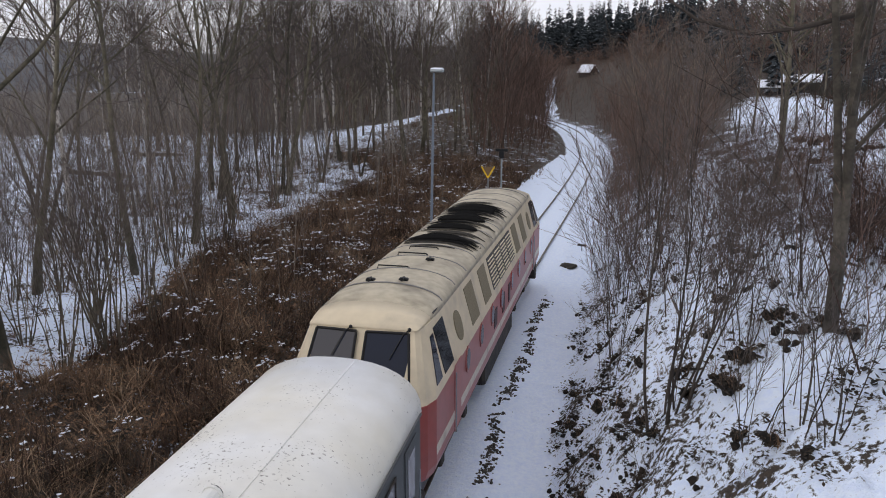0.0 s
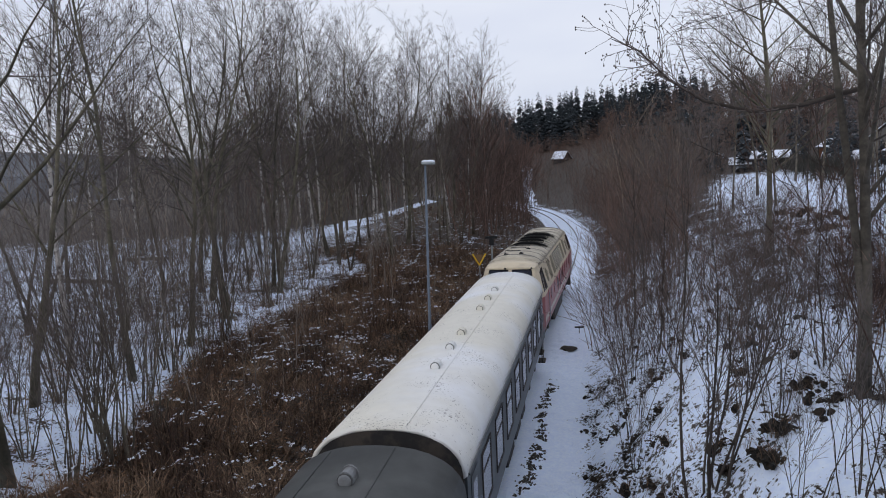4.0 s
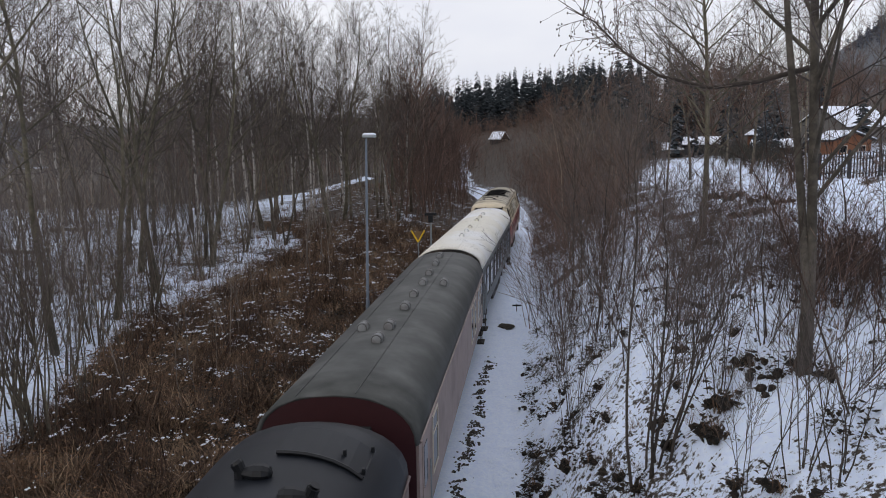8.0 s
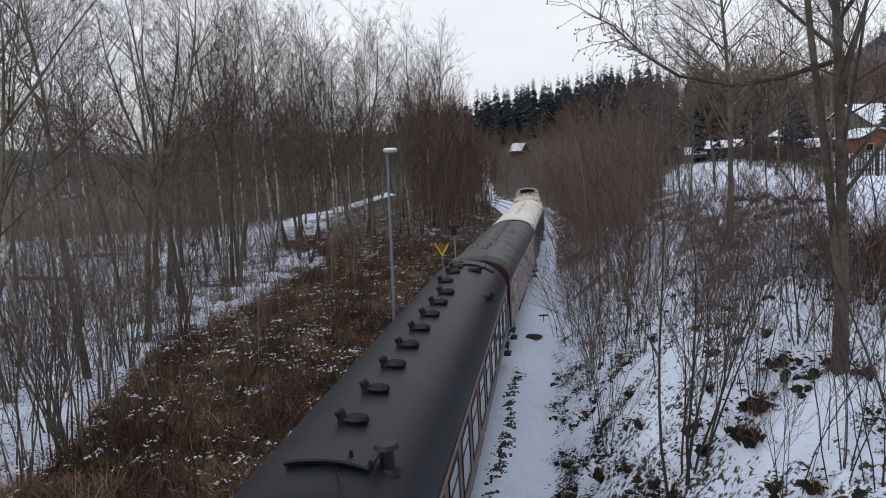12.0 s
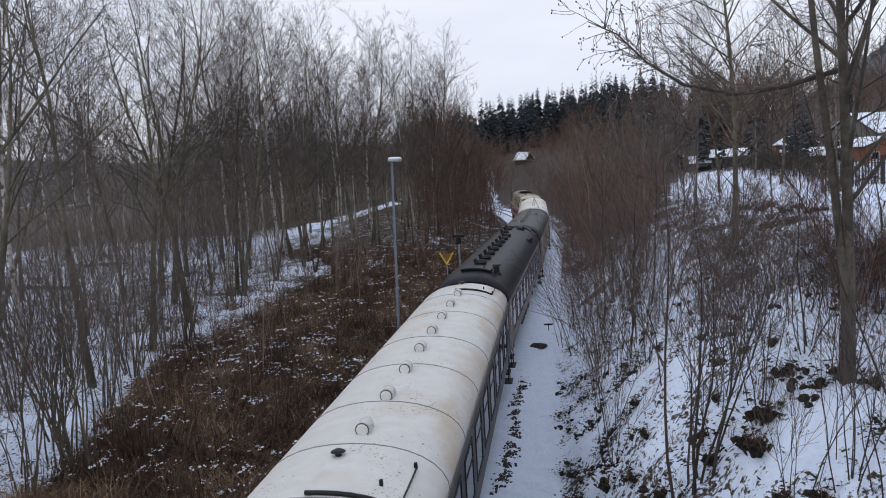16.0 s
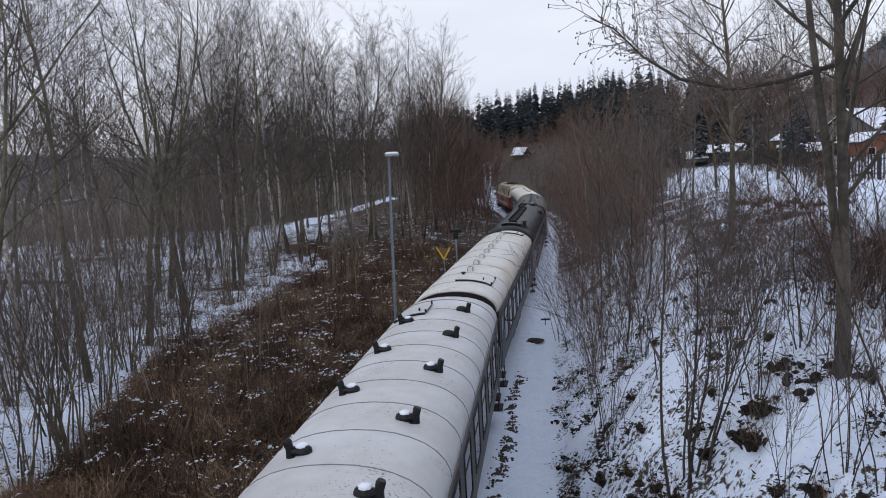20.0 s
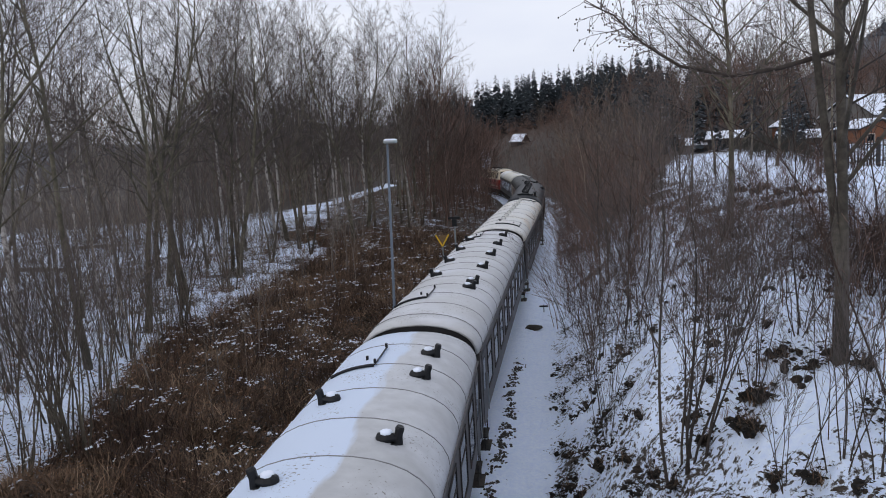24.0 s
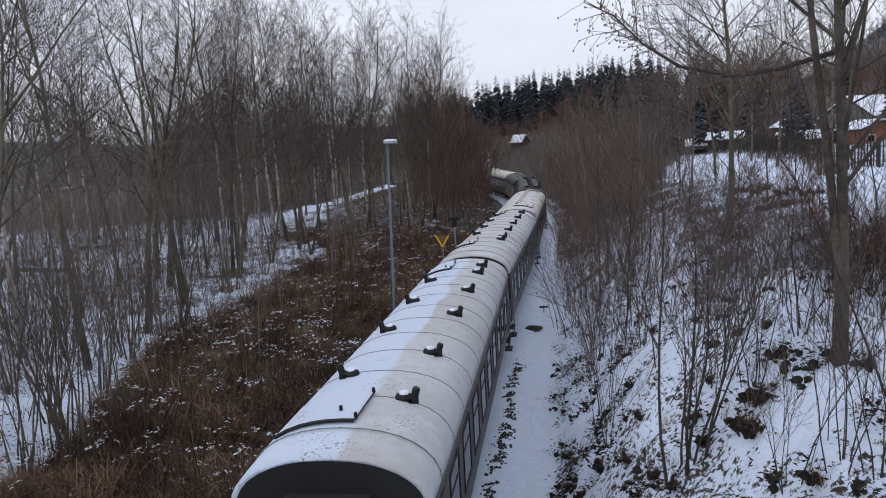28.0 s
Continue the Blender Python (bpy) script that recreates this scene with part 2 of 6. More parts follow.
def roof_wear(m, second, across, edge):
    """Lays a second colour over a roof sheet by its breadth: across is (offset, factor of x, factor of |x|), broken up by noise."""
    n, l = m.node_tree.nodes, m.node_tree.links
    p = n["Principled BSDF"]
    old = p.inputs["Base Color"].links[0].from_socket
    co, sep, ab, a1, a2, noi, add, ramp, mix, form = (n.new("ShaderNode" + k) for k in ("TexCoord", "SeparateXYZ", "Math", "Math", "Math", "TexNoise", "Math", "ValToRGB", "Mix", "Mapping"))
    form.inputs["Scale"].default_value = (1.6, 0.5, 1.0)
    l.new(co.outputs["Object"], sep.inputs[0])
    l.new(co.outputs["Object"], form.inputs["Vector"])
    l.new(form.outputs["Vector"], noi.inputs["Vector"])
    noi.inputs["Scale"].default_value, noi.inputs["Detail"].default_value = 1.2, 8
    ab.operation = "ABSOLUTE"
    a1.operation = a2.operation = "MULTIPLY_ADD"
    l.new(sep.outputs["X"], ab.inputs[0])
    l.new(sep.outputs["X"], a1.inputs[0])
    a1.inputs[1].default_value, a1.inputs[2].default_value = across[1], across[0]
    l.new(ab.outputs[0], a2.inputs[0])
    a2.inputs[1].default_value = across[2]
    l.new(a1.outputs[0], a2.inputs[2])
    l.new(a2.outputs[0], add.inputs[0])
    l.new(noi.outputs["Fac"], add.inputs[1])
    ramp.color_ramp.elements[0].position, ramp.color_ramp.elements[1].position = edge
    l.new(add.outputs[0], ramp.inputs["Fac"])
    mix.data_type = "RGBA"
    mix.inputs[7].default_value = (*second, 1)
    l.new(ramp.outputs["Color"], mix.inputs[0])
    l.new(old, mix.inputs[6])
    l.new(mix.outputs[2], p.inputs["Base Color"])
    return m


def specks(m):
    """Small dark smuts strewn over a pale sheet, in drifts."""
    n, l = m.node_tree.nodes, m.node_tree.links
    p = n["Principled BSDF"]
    old = p.inputs["Base Color"].links[0].from_socket
    co, fine, wide, add, ramp, mix = (n.new("ShaderNode" + k) for k in ("TexCoord", "TexNoise", "TexNoise", "Math", "ValToRGB", "Mix"))
    fine.inputs["Scale"].default_value, fine.inputs["Detail"].default_value = 21.0, 7
    wide.inputs["Scale"].default_value = 0.8
    l.new(co.outputs["Object"], fine.inputs["Vector"])
    l.new(co.outputs["Object"], wide.inputs["Vector"])
    add.operation = "MULTIPLY_ADD"
    add.inputs[1].default_value = 0.5
    l.new(wide.outputs["Fac"], add.inputs[0])
    l.new(fine.outputs["Fac"], add.inputs[2])
    ramp.color_ramp.elements[0].position, ramp.color_ramp.elements[1].position = 0.91, 1.06
    l.new(add.outputs[0], ramp.inputs["Fac"])
    mix.data_type = "RGBA"
    mix.inputs[7].default_value = (0.20, 0.19, 0.17, 1)
    l.new(ramp.outputs["Color"], mix.inputs[0])
    l.new(old, mix.inputs[6])
    l.new(mix.outputs[2], p.inputs["Base Color"])


SNOW = material("snow", (0.80, 0.86, 0.97), 0.75, grain=6, vary=0.05, bump=0.02)
GROUND = ground_material()
RAIL = material("rail_steel", (0.10, 0.085, 0.075), 0.45, 0.7, grain=20)
BALLAST = island_material("ballast_stone", (0.03, 0.028, 0.026), (0.10, 0.09, 0.08))
BARK = material("grey_brown_bark", (0.085, 0.072, 0.056), 0.9, grain=14, vary=0.25, second=(0.155, 0.135, 0.10), blend=2.0, jitter=0.25)
DARKBARK = material("dark_shrub_bark", (0.045, 0.036, 0.030), 0.85, grain=14, vary=0.25, jitter=0.3)
OLIVEBARK = material("olive_grey_bark", (0.070, 0.064, 0.044), 0.9, grain=14, vary=0.25, second=(0.125, 0.112, 0.080), blend=2.0, jitter=0.25)
DARKTWIG = material("dark_brown_twigs", (0.058, 0.048, 0.044), 0.9, grain=3, vary=0.2, jitter=0.3)
TWIG = material("brown_twigs", (0.100, 0.083, 0.075), 0.9, grain=3, vary=0.2, jitter=0.3)
BIRCH = material("white_birch_bark", (0.42, 0.39, 0.36), 0.8, grain=10, vary=0.2, second=(0.06, 0.05, 0.045), blend=5, edge=(0.52, 0.6))
STEM = island_material("sapling_stems", (0.060, 0.048, 0.040), (0.24, 0.19, 0.145))
REDTWIG = island_material("reddish_brown_twigs", (0.050, 0.036, 0.031), (0.200, 0.128, 0.100))
# grey bark, its colour lifted paler to stand for haze over the far wood
HAZE_GREYSTEM = island_material("haze_lifted_grey_stems", (0.085, 0.074, 0.068), (0.29, 0.25, 0.215))
GRASS_PALE = island_material("tan_withered_grass", (0.14, 0.095, 0.06), (0.42, 0.30, 0.20))
BRAMBLE = island_material("dark_bramble_stems", (0.022, 0.016, 0.013), (0.085, 0.05, 0.036))
MOSSBARK = material("mossy_grey_bark", (0.046, 0.040, 0.032), 0.9, grain=18, vary=0.3, second=(0.105, 0.093, 0.075), blend=3.0, edge=(0.4, 0.65), bump=0.02)
ROOF_PALE = material("pale_weathered_roof", (0.70, 0.68, 0.60), 0.6, grain=3, vary=0.05, second=(0.78, 0.80, 0.82), blend=0.35, edge=(0.45, 0.7))
GRASS = island_material("withered_brown_grass", (0.045, 0.032, 0.025), (0.230, 0.145, 0.092))
BROWN_LEAVES = island_material("withered_brown_leaves", (0.050, 0.032, 0.022), (0.32, 0.19, 0.11))
CLOD = material("black_leafy_earth", (0.010, 0.009, 0.008), 0.95, grain=22, vary=0.3, second=(0.030, 0.021, 0.014), blend=6, bump=0.02)
LEAVES = island_material("dark_withered_leaves", (0.010, 0.010, 0.008), (0.055, 0.040, 0.027))
NEEDLES = snowy_needles()
# distance haze is put into this colour: paler and bluer than the trees
HAZE_NEEDLES = island_material("haze_blue_hill_trees", (0.07, 0.085, 0.115), (0.14, 0.16, 0.20))

STEEL = material("black_underframe_steel", (0.022, 0.021, 0.021), 0.7, 0.2, grain=12, second=(0.06, 0.05, 0.042), blend=3)
IRON = material("black_cast_vent", (0.005, 0.006, 0.008), 0.5, 0.1, grain=10)
GALV = material("galvanised_steel", (0.30, 0.34, 0.36), 0.5, 0.5, grain=9, vary=0.1)
LAMP_POST = material("blue_grey_post", (0.12, 0.15, 0.19), 0.55, 0.2, grain=9, vary=0.1)
GLASS = material("dark_window_glass", (0.006, 0.008, 0.012), 0.08, 0.0, vary=0.02, spec=0.07)
CAB_GLASS = material("cab_window_glass", (0.008, 0.012, 0.026), 0.05, 0.0, vary=0.02, spec=0.3)
CURTAIN_GLASS = material("window_with_pale_blind", (0.16, 0.16, 0.18), 0.12, 0.0, vary=0.15, grain=2, spec=0.35)
RUBBER = material("black_rubber_bellows", (0.012, 0.012, 0.013), 0.8, grain=10)
CREAM = material("cream_paint", (0.62, 0.53, 0.38), 0.45, grain=5, vary=0.06, second=(0.40, 0.35, 0.27), blend=1.6, edge=(0.5, 0.85))
CREAM_ROOF = material("sooty_cream_roof", (0.47, 0.42, 0.32), 0.6, grain=6, vary=0.15, second=(0.16, 0.14, 0.11), blend=1.6, edge=(0.42, 0.85))
RED = material("faded_red_paint", (0.30, 0.034, 0.024), 0.34, grain=5, vary=0.1, second=(0.33, 0.10, 0.09), blend=0.22, edge=(0.48, 0.68), spec=0.5)
WHITE_STRIPE = material("off_white_stripe", (0.60, 0.55, 0.47), 0.5, grain=8, second=(0.35, 0.3, 0.26), blend=2, edge=(0.5, 0.75))
SOOT = material("soot", (0.007, 0.007, 0.007), 1.0, grain=8, spec=0.05)
SOOT_THIN = material("thin_soot", (0.045, 0.042, 0.036), 1.0, grain=10, vary=0.3, spec=0.1)
TAN_GRILLE = material("tan_grille", (0.20, 0.17, 0.11), 0.7, grain=50, vary=0.35)
ROOF_SNOWY = material("pale_roof_with_snow", (0.47, 0.48, 0.49), 0.6, grain=3, vary=0.12, second=(0.55, 0.57, 0.60), blend=0.4, edge=(0.4, 0.65))
ROOF_GREEN = material("weathered_grey_green_roof", (0.058, 0.062, 0.060), 0.55, grain=2.2, vary=0.25, second=(0.105, 0.109, 0.106), blend=0.9, edge=(0.45, 0.75), spec=0.2)
ROOF_BLACK = material("black_roof", (0.006, 0.008, 0.012), 0.5, grain=2, vary=0.2, second=(0.016, 0.020, 0.028), blend=0.6, edge=(0.45, 0.8), spec=0.3)
ROOF_CREAM = material("yellowed_white_roof", (0.64, 0.645, 0.625), 0.5, grain=3, vary=0.08, second=(0.56, 0.49, 0.38), blend=0.7, edge=(0.54, 0.8))
ROOF_GREY = material("light_grey_roof", (0.52, 0.53, 0.54), 0.55, grain=3, vary=0.07, second=(0.62, 0.64, 0.68), blend=0.5, edge=(0.45, 0.7))
roof_wear(ROOF_SNOWY, (0.60, 0.69, 0.83), (0.30, -1.5, 0.0), (0.48, 0.66))
roof_wear(ROOF_CREAM, (0.52, 0.39, 0.25), (-0.52, 0.20, 0.26), (0.46, 0.95))
for pale in (ROOF_SNOWY, ROOF_CREAM, ROOF_GREY, ROOF_PALE):
    specks(pale)
SIDE_GREY = material("dark_grey_green_side", (0.040, 0.046, 0.048), 0.4, grain=4, vary=0.1)
SIDE_BEIGE = material("pinkish_beige_side", (0.30, 0.235, 0.215), 0.5, grain=4, vary=0.1, second=(0.22, 0.17, 0.155), blend=0.8)
SIDE_BROWN = material("reddish_brown_side", (0.17, 0.12, 0.11), 0.5, grain=4, vary=0.1, second=(0.12, 0.08, 0.075), blend=0.8)
SIDE_DARK = material("dark_anthracite_side", (0.038, 0.036, 0.038), 0.5, grain=4, vary=0.1, second=(0.07, 0.06, 0.056), blend=0.7)
MAROON = material("dark_maroon_end", (0.032, 0.007, 0.009), 0.5, grain=6)
YELLOW = material("yellow_sign_paint", (0.75, 0.48, 0.02), 0.5, grain=9, vary=0.05)
WOODWALL = material("orange_timber_wall", (0.19, 0.078, 0.038), 0.7, grain=6, vary=0.15)
RENDERED = material("grey_rendered_wall", (0.16, 0.155, 0.15), 0.9, grain=10)
FENCE = material("dark_fence_wood", (0.035, 0.035, 0.038), 0.8, grain=12)
CONCRETE = material("bridge_concrete", (0.30, 0.29, 0.27), 0.9, grain=9, vary=0.15, bump=0.01)
HEDGE = island_material("dark_hedge_twigs", (0.020, 0.024, 0.018), (0.055, 0.048, 0.036))


# ---- mesh tools ----
class Mesh:
    """Collects vertices and faces of one part."""

    def __init__(self):
        self.v, self.f = [], []

    def add(self, verts, faces):
        o = len(self.v)
        self.v += [tuple(p) for p in verts]
        self.f += [tuple(i + o for i in face) for face in faces]
        return self

    def box(self, x0, y0, z0, x1, y1, z1, cut=0.0):
        """A box with its upright edges and top edge chamfered by cut."""
        c = min(cut, (x1 - x0) / 3, (y1 - y0) / 3, (z1 - z0) / 3)
        if c <= 0:
            v = [(x, y, z) for z in (z0, z1) for x, y in ((x0, y0), (x1, y0), (x1, y1), (x0, y1))]
            return self.add(v, [(3, 2, 1, 0), (4, 5, 6, 7), (0, 1, 5, 4), (1, 2, 6, 5), (2, 3, 7, 6), (3, 0, 4, 7)])
        ring = lambda a, z: [(x0 + a + c, y0 + a, z), (x1 - a - c, y0 + a, z), (x1 - a, y0 + a + c, z), (x1 - a, y1 - a - c, z),
                             (x1 - a - c, y1 - a, z), (x0 + a + c, y1 - a, z), (x0 + a, y1 - a - c, z), (x0 + a, y0 + a + c, z)]
        return self.loft([ring(0, z0), ring(0, z1 - c), ring(c, z1)])

    def loft(self, rings, caps=True, closed=True):
        """Skins rings of equal length."""
        n, o = len(rings[0]), len(self.v)
        for r in rings:
            self.v += [tuple(p) for p in r]
        last = n if closed else n - 1
        for k in range(len(rings) - 1):
            for i in range(last):
                j = (i + 1) % n
                self.f.append((o + k * n + i, o + k * n + j, o + (k + 1) * n + j, o + (k + 1) * n + i))
        if caps:
            self.f.append(tuple(o + i for i in reversed(range(n))))
            self.f.append(tuple(o + (len(rings) - 1) * n + i for i in range(n)))
        return self

    def tube(self, points, radii, sides=6, caps=True):
        """A round bar along points."""
        pts = [Vector(p) for p in points]
        if not hasattr(radii, "__len__"):
            radii = [radii] * len(pts)
        rings = []
        for i, p in enumerate(pts):
            way = (pts[min(i + 1, len(pts) - 1)] - pts[max(i - 1, 0)]).normalized()
            side = way.cross(Vector((0.31, 0.17, 0.93)) if abs(way.z) < 0.9 else Vector((1, 0.2, 0))).normalized()
            up = way.cross(side)
            rings.append([p + (side * math.cos(a) + up * math.sin(a)) * radii[i] for a in (6.28319 * k / sides for k in range(sides))])
        return self.loft(rings, caps)

    def ball(self, centre, radius, squash=1.0, seg=8):
        rows = [[Vector(centre) + Vector((math.cos(6.28319 * i / seg) * math.sin(b), math.sin(6.28319 * i / seg) * math.sin(b), math.cos(b) * squash)) * radius
                 for i in range(seg)] for b in (3.0, 2.4, 1.7, 1.0, 0.45, 0.1)]
        return self.loft(rows)

    def data(self, name, mat, smooth=False):
        me = bpy.data.meshes.new(name)
        me.from_pydata(self.v, [], self.f)
        me.materials.append(mat)
        if smooth:
            me.shade_smooth()
        return me


def part(name, m, mat, parent, label="", smooth=False):
    ob = new(name, m.data(name, mat, smooth))
    ob.parent = parent
    return tagged(ob, label)


def thing(name, label, category, group="", m=None, mat=None, kind="", at=None, smooth=False):
    """A top-level thing: a mesh, or an empty that carries parts."""
    ob = new(name, m.data(name, mat, smooth) if m else None)
    if at is not None:
        ob.matrix_world = at
    return tagged(ob, label, category, group, kind)


def array_mesh(name, verts, tris, mat):
    """A mesh from arrays, quick for many small pieces."""
    me = bpy.data.meshes.new(name)
    me.vertices.add(len(verts))
    me.vertices.foreach_set("co", np.asarray(verts, np.float32).ravel())
    me.loops.add(len(tris) * 3)
    me.loops.foreach_set("vertex_index", np.asarray(tris, np.int32).ravel())
    me.polygons.add(len(tris))
    me.polygons.foreach_set("loop_start", np.arange(0, len(tris) * 3, 3, dtype=np.int32))
    me.update(calc_edges=True)
    me.materials.append(mat)
    return me


def tri_arrays(m):
    """A Mesh as arrays of vertices and triangles."""
    tris = []
    for f in m.f:
        tris += [(f[0], f[i], f[i + 1]) for i in range(1, len(f) - 1)]
    return np.array(m.v, float).reshape(-1, 3), np.array(tris, int).reshape(-1, 3)


def strew(name, templates, spots, mat, label, category):
    """Joins copies of the templates into one object of stuff. spots: rows of x, y, z, turn, size, lean."""
    vs, fs, o = [], [], 0
    for k, (x, y, z, turn, size, lean) in enumerate(spots):
        v, f = templates[k % len(templates)]
        c, s = math.cos(turn), math.sin(turn)
        p = v * size
        px, py = p[:, 0] + lean * p[:, 2], p[:, 1]
        vs.append(np.stack([x + c * px - s * py, y + s * px + c * py, z + p[:, 2]], 1))
        fs.append(f + o)
        o += len(v)
    ob = new(name, array_mesh(name, np.concatenate(vs), np.concatenate(fs), mat))
    return tagged(ob, label, category, "", "stuff")

# ---- the land: one sheet to the horizon, finest beside the track ----
def steps(*spans):
    return np.unique(np.concatenate([np.arange(a, b, c) for a, b, c in spans]))


def build_ground():
    gx = steps((-2600, -400, 90), (-400, -80, 14), (-80, -16, 1.6), (-16, -1.8, 0.35), (-1.8, 13, 0.13), (13, 40, 0.9), (40, 120, 5), (120, 420, 20), (420, 2700, 90))
    gy = steps((-500, -60, 40), (-60, 3, 2.0), (3, 42, 0.16), (42, 90, 0.7), (90, 200, 2.0), (200, 460, 10), (460, 3000, 70))
    xx, yy = np.meshgrid(gx, gy)
    xx, yy = xx.ravel(), yy.ravel()
    zz = ground_z(xx, yy)
    s, d = track_coords(xx, yy)
    nx, ny = len(gx), len(gy)
    # the trodden strip beside the rails, and the drainage line of bare stones
    zz += (0.035 * waves(xx, yy, 0.55, 11) + 0.03 * np.minimum(0, waves(xx, yy, 0.8, 13)) * waves(xx, yy, 0.45, 12)) * ease(-np.abs(d - 2.0), -1.2, -0.6)
    i = (np.arange(ny - 1)[:, None] * nx + np.arange(nx - 1)[None]).ravel()
    tris = np.concatenate([np.stack([i, i + 1, i + nx + 1], 1), np.stack([i, i + nx + 1, i + nx], 1)])
    me = array_mesh("ground", np.stack([xx, yy, zz], 1), tris, GROUND)
    me.shade_smooth()
    n2 = waves(xx, yy, 5.0, 21) * 0.07 + waves(xx, yy, 1.6, 22) * 0.05
    litter = np.interp(d, (-70, -40, -29, -27, -22, -19, -15, -13, -10, -9, -2.7, -2.2, 2.8, 3.1, 5.0, 8, 14, 16, 60, 120),
                       (0.40, 0.36, 0.30, 0.22, 0.22, 0.28, 0.22, 0.10, 0.14, 0.42, 0.5, 0.02, 0.0, 0.20, 0.21, 0.17, 0.16, 0.04, 0.05, 0.3))
    litter = np.where((d < -2.2) & (-d < bank_start(s)) & (s > 32) & (s < 84), 0.10, litter)
    litter = np.where((d < 0.2 - bank_start(s)) & (-d < bank_edge(s)), 0.44, litter)
    litter = np.where((d < -2.7) & (-d >= bank_edge(s)), 0.19 + 0.06 * ease(yy, 28, 42), litter)
    litter = np.maximum(litter, 0.40 * np.exp(-((xx + 15.5) / 2.6) ** 2 - ((yy - 46) / 5.5) ** 2))
    beyond = (d < 0) & (xx < np.interp(yy, (20, 40, 50, 60, 90, 140), (-39, -34, -31, -28, -28, -26.5)))
    litter = np.where(beyond & (yy > 30), 0.23, litter)
    litter = np.where((d > 14) & (xx > np.interp(yy, (40, 49, 77, 107), (22, 21.5, 28, 31))), 0.27, litter)
    litter = litter + ease(yy, 42, 70) * ease(d, 3.2, 5) * 0.3 * (1 - ease(xx - 2.9 - yy * 0.165, -1, 2)) + ease(yy, 85, 120) * 0.42 * ease(np.abs(d), 4, 8)
    litter = np.where((d > 2.35) & (d < 5), np.maximum(litter, 0.34 * ease(yy, 42, 60)), litter)
    litter = np.where((path_off(xx, yy) < 1.7 + 0.5 * waves(xx, yy, 4.0, 31)) & (d < -14), -0.04, litter)
    litter = np.where((d > 9) & (yy > 24) & (yy < 62) & (xx < 19), litter + 0.10 + 0.07 * waves(xx, yy, 3.2, 41), litter)
    strip = np.abs(xx - np.interp(yy, (146, 171, 186, 200), (-4.4, -6.2, -7.35, -8.2)))
    litter = np.where((strip < 1.2 + 0.4 * waves(xx, yy, 6, 44)) & (yy > 146) & (yy < 203), -0.05, litter)
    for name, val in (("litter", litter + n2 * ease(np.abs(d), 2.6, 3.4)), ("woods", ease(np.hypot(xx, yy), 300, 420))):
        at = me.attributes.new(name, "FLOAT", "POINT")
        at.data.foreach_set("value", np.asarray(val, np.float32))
    tagged(new("ground", me), "snow-covered ground with leaf litter and wooded hills coloured blue-grey for haze", "ground", "", "structure")


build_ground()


# ---- the track ----
def build_track():
    track = thing("railway_track", "single railway track half buried in snow", "railway track", kind="structure")
    for side in (-0.93, 0.57):
        rings = []
        for s in np.arange(-60, 300, 1.0):
            x, y, h = on_track(s, side)
            rings.append([(x + w * math.cos(h), y + w * math.sin(h), z) for w, z in ((-0.07, -0.16), (0.07, -0.16), (0.07, -0.13), (0.012, -0.12), (0.012, -0.04), (0.036, -0.03), (0.036, 0), (-0.036, 0), (-0.036, -0.03), (-0.012, -0.04), (-0.012, -0.12), (-0.07, -0.13))])
        part("rail", Mesh().loft(rings), RAIL, track, "dark steel rail")
    r = random.Random(5)
    stones, spots = [], []
    for k in range(6):
        m = Mesh().ball((0, 0, 0.0), 1.0, r.uniform(0.5, 0.9), 6)
        m.v = [(x * r.uniform(0.7, 1.2), y * r.uniform(0.7, 1.2), z) for x, y, z in m.v]
        stones.append(tri_arrays(m))
    for k in range(3000):
        s = 4 + 26 * r.random() ** 1.2
        w = r.gauss(0, 0.11) + 1.58 + 0.08 * math.sin(s * 0.9)
        if noise.noise((s * 1.4, w * 2.0, 3)) < -0.12:
            continue
        x, y, _ = on_track(s, w)
        spots.append((x, y, float(ground_z(x, y)), r.uniform(0, 6.28), r.uniform(0.014, 0.05), 0))
    strew("ballast_stones", stones, spots, BALLAST, "dark ballast stones showing through snow beside the rails", "stones")


build_track()


# ---- the bridge that carries the camera ----
def build_bridge():
    bridge = thing("road_bridge", "concrete road bridge with a steel railing over the track", "bridge", kind="structure")
    part("deck", Mesh().box(-16, -7.5, 5.75, 18, -0.75, 6.75, 0.08), CONCRETE, bridge, "grey concrete deck")
    part("abutment", Mesh().box(-12, -7.2, -0.6, -4.2, -1.0, 5.75), CONCRETE, bridge)
    part("abutment", Mesh().box(6.5, -7.2, -0.6, 14, -1.0, 5.75), CONCRETE, bridge)
    part("handrail", Mesh().tube([(-16, -0.9, 7.75), (18, -0.9, 7.75)], 0.03), GALV, bridge, "blue-grey steel handrail")
    bar = Mesh().box(-0.012, -0.912, 6.75, 0.012, -0.888, 7.74).data("baluster", GALV)
    for k in range(170):
        ob = new("baluster", bar)
        ob.parent, ob.location = bridge, (-16 + 0.2 * k, 0, 0)


build_bridge()

# ---- the train ----
RUN = ((0, -82.37), (1, -77.22), (2, -72.21), (3, -67.17), (4, -62.26), (4.5, -59.81), (5.5, -55.03), (6.5, -50.24), (7, -47.91), (8, -43.26), (9, -38.61), (10, -33.94),
       (11, -29.23), (12, -24.46), (12.5, -22.01), (13.5, -16.99), (14.5, -11.95), (15, -9.4), (16, -4.6), (17, 0.0), (18, 4.44), (19, 8.77), (20, 12.83), (21, 16.83),
       (21.5, 18.75), (22.5, 22.45), (23.5, 25.97), (24, 27.65), (25, 31.05), (26, 34.21), (27, 37.1), (28, 39.61))
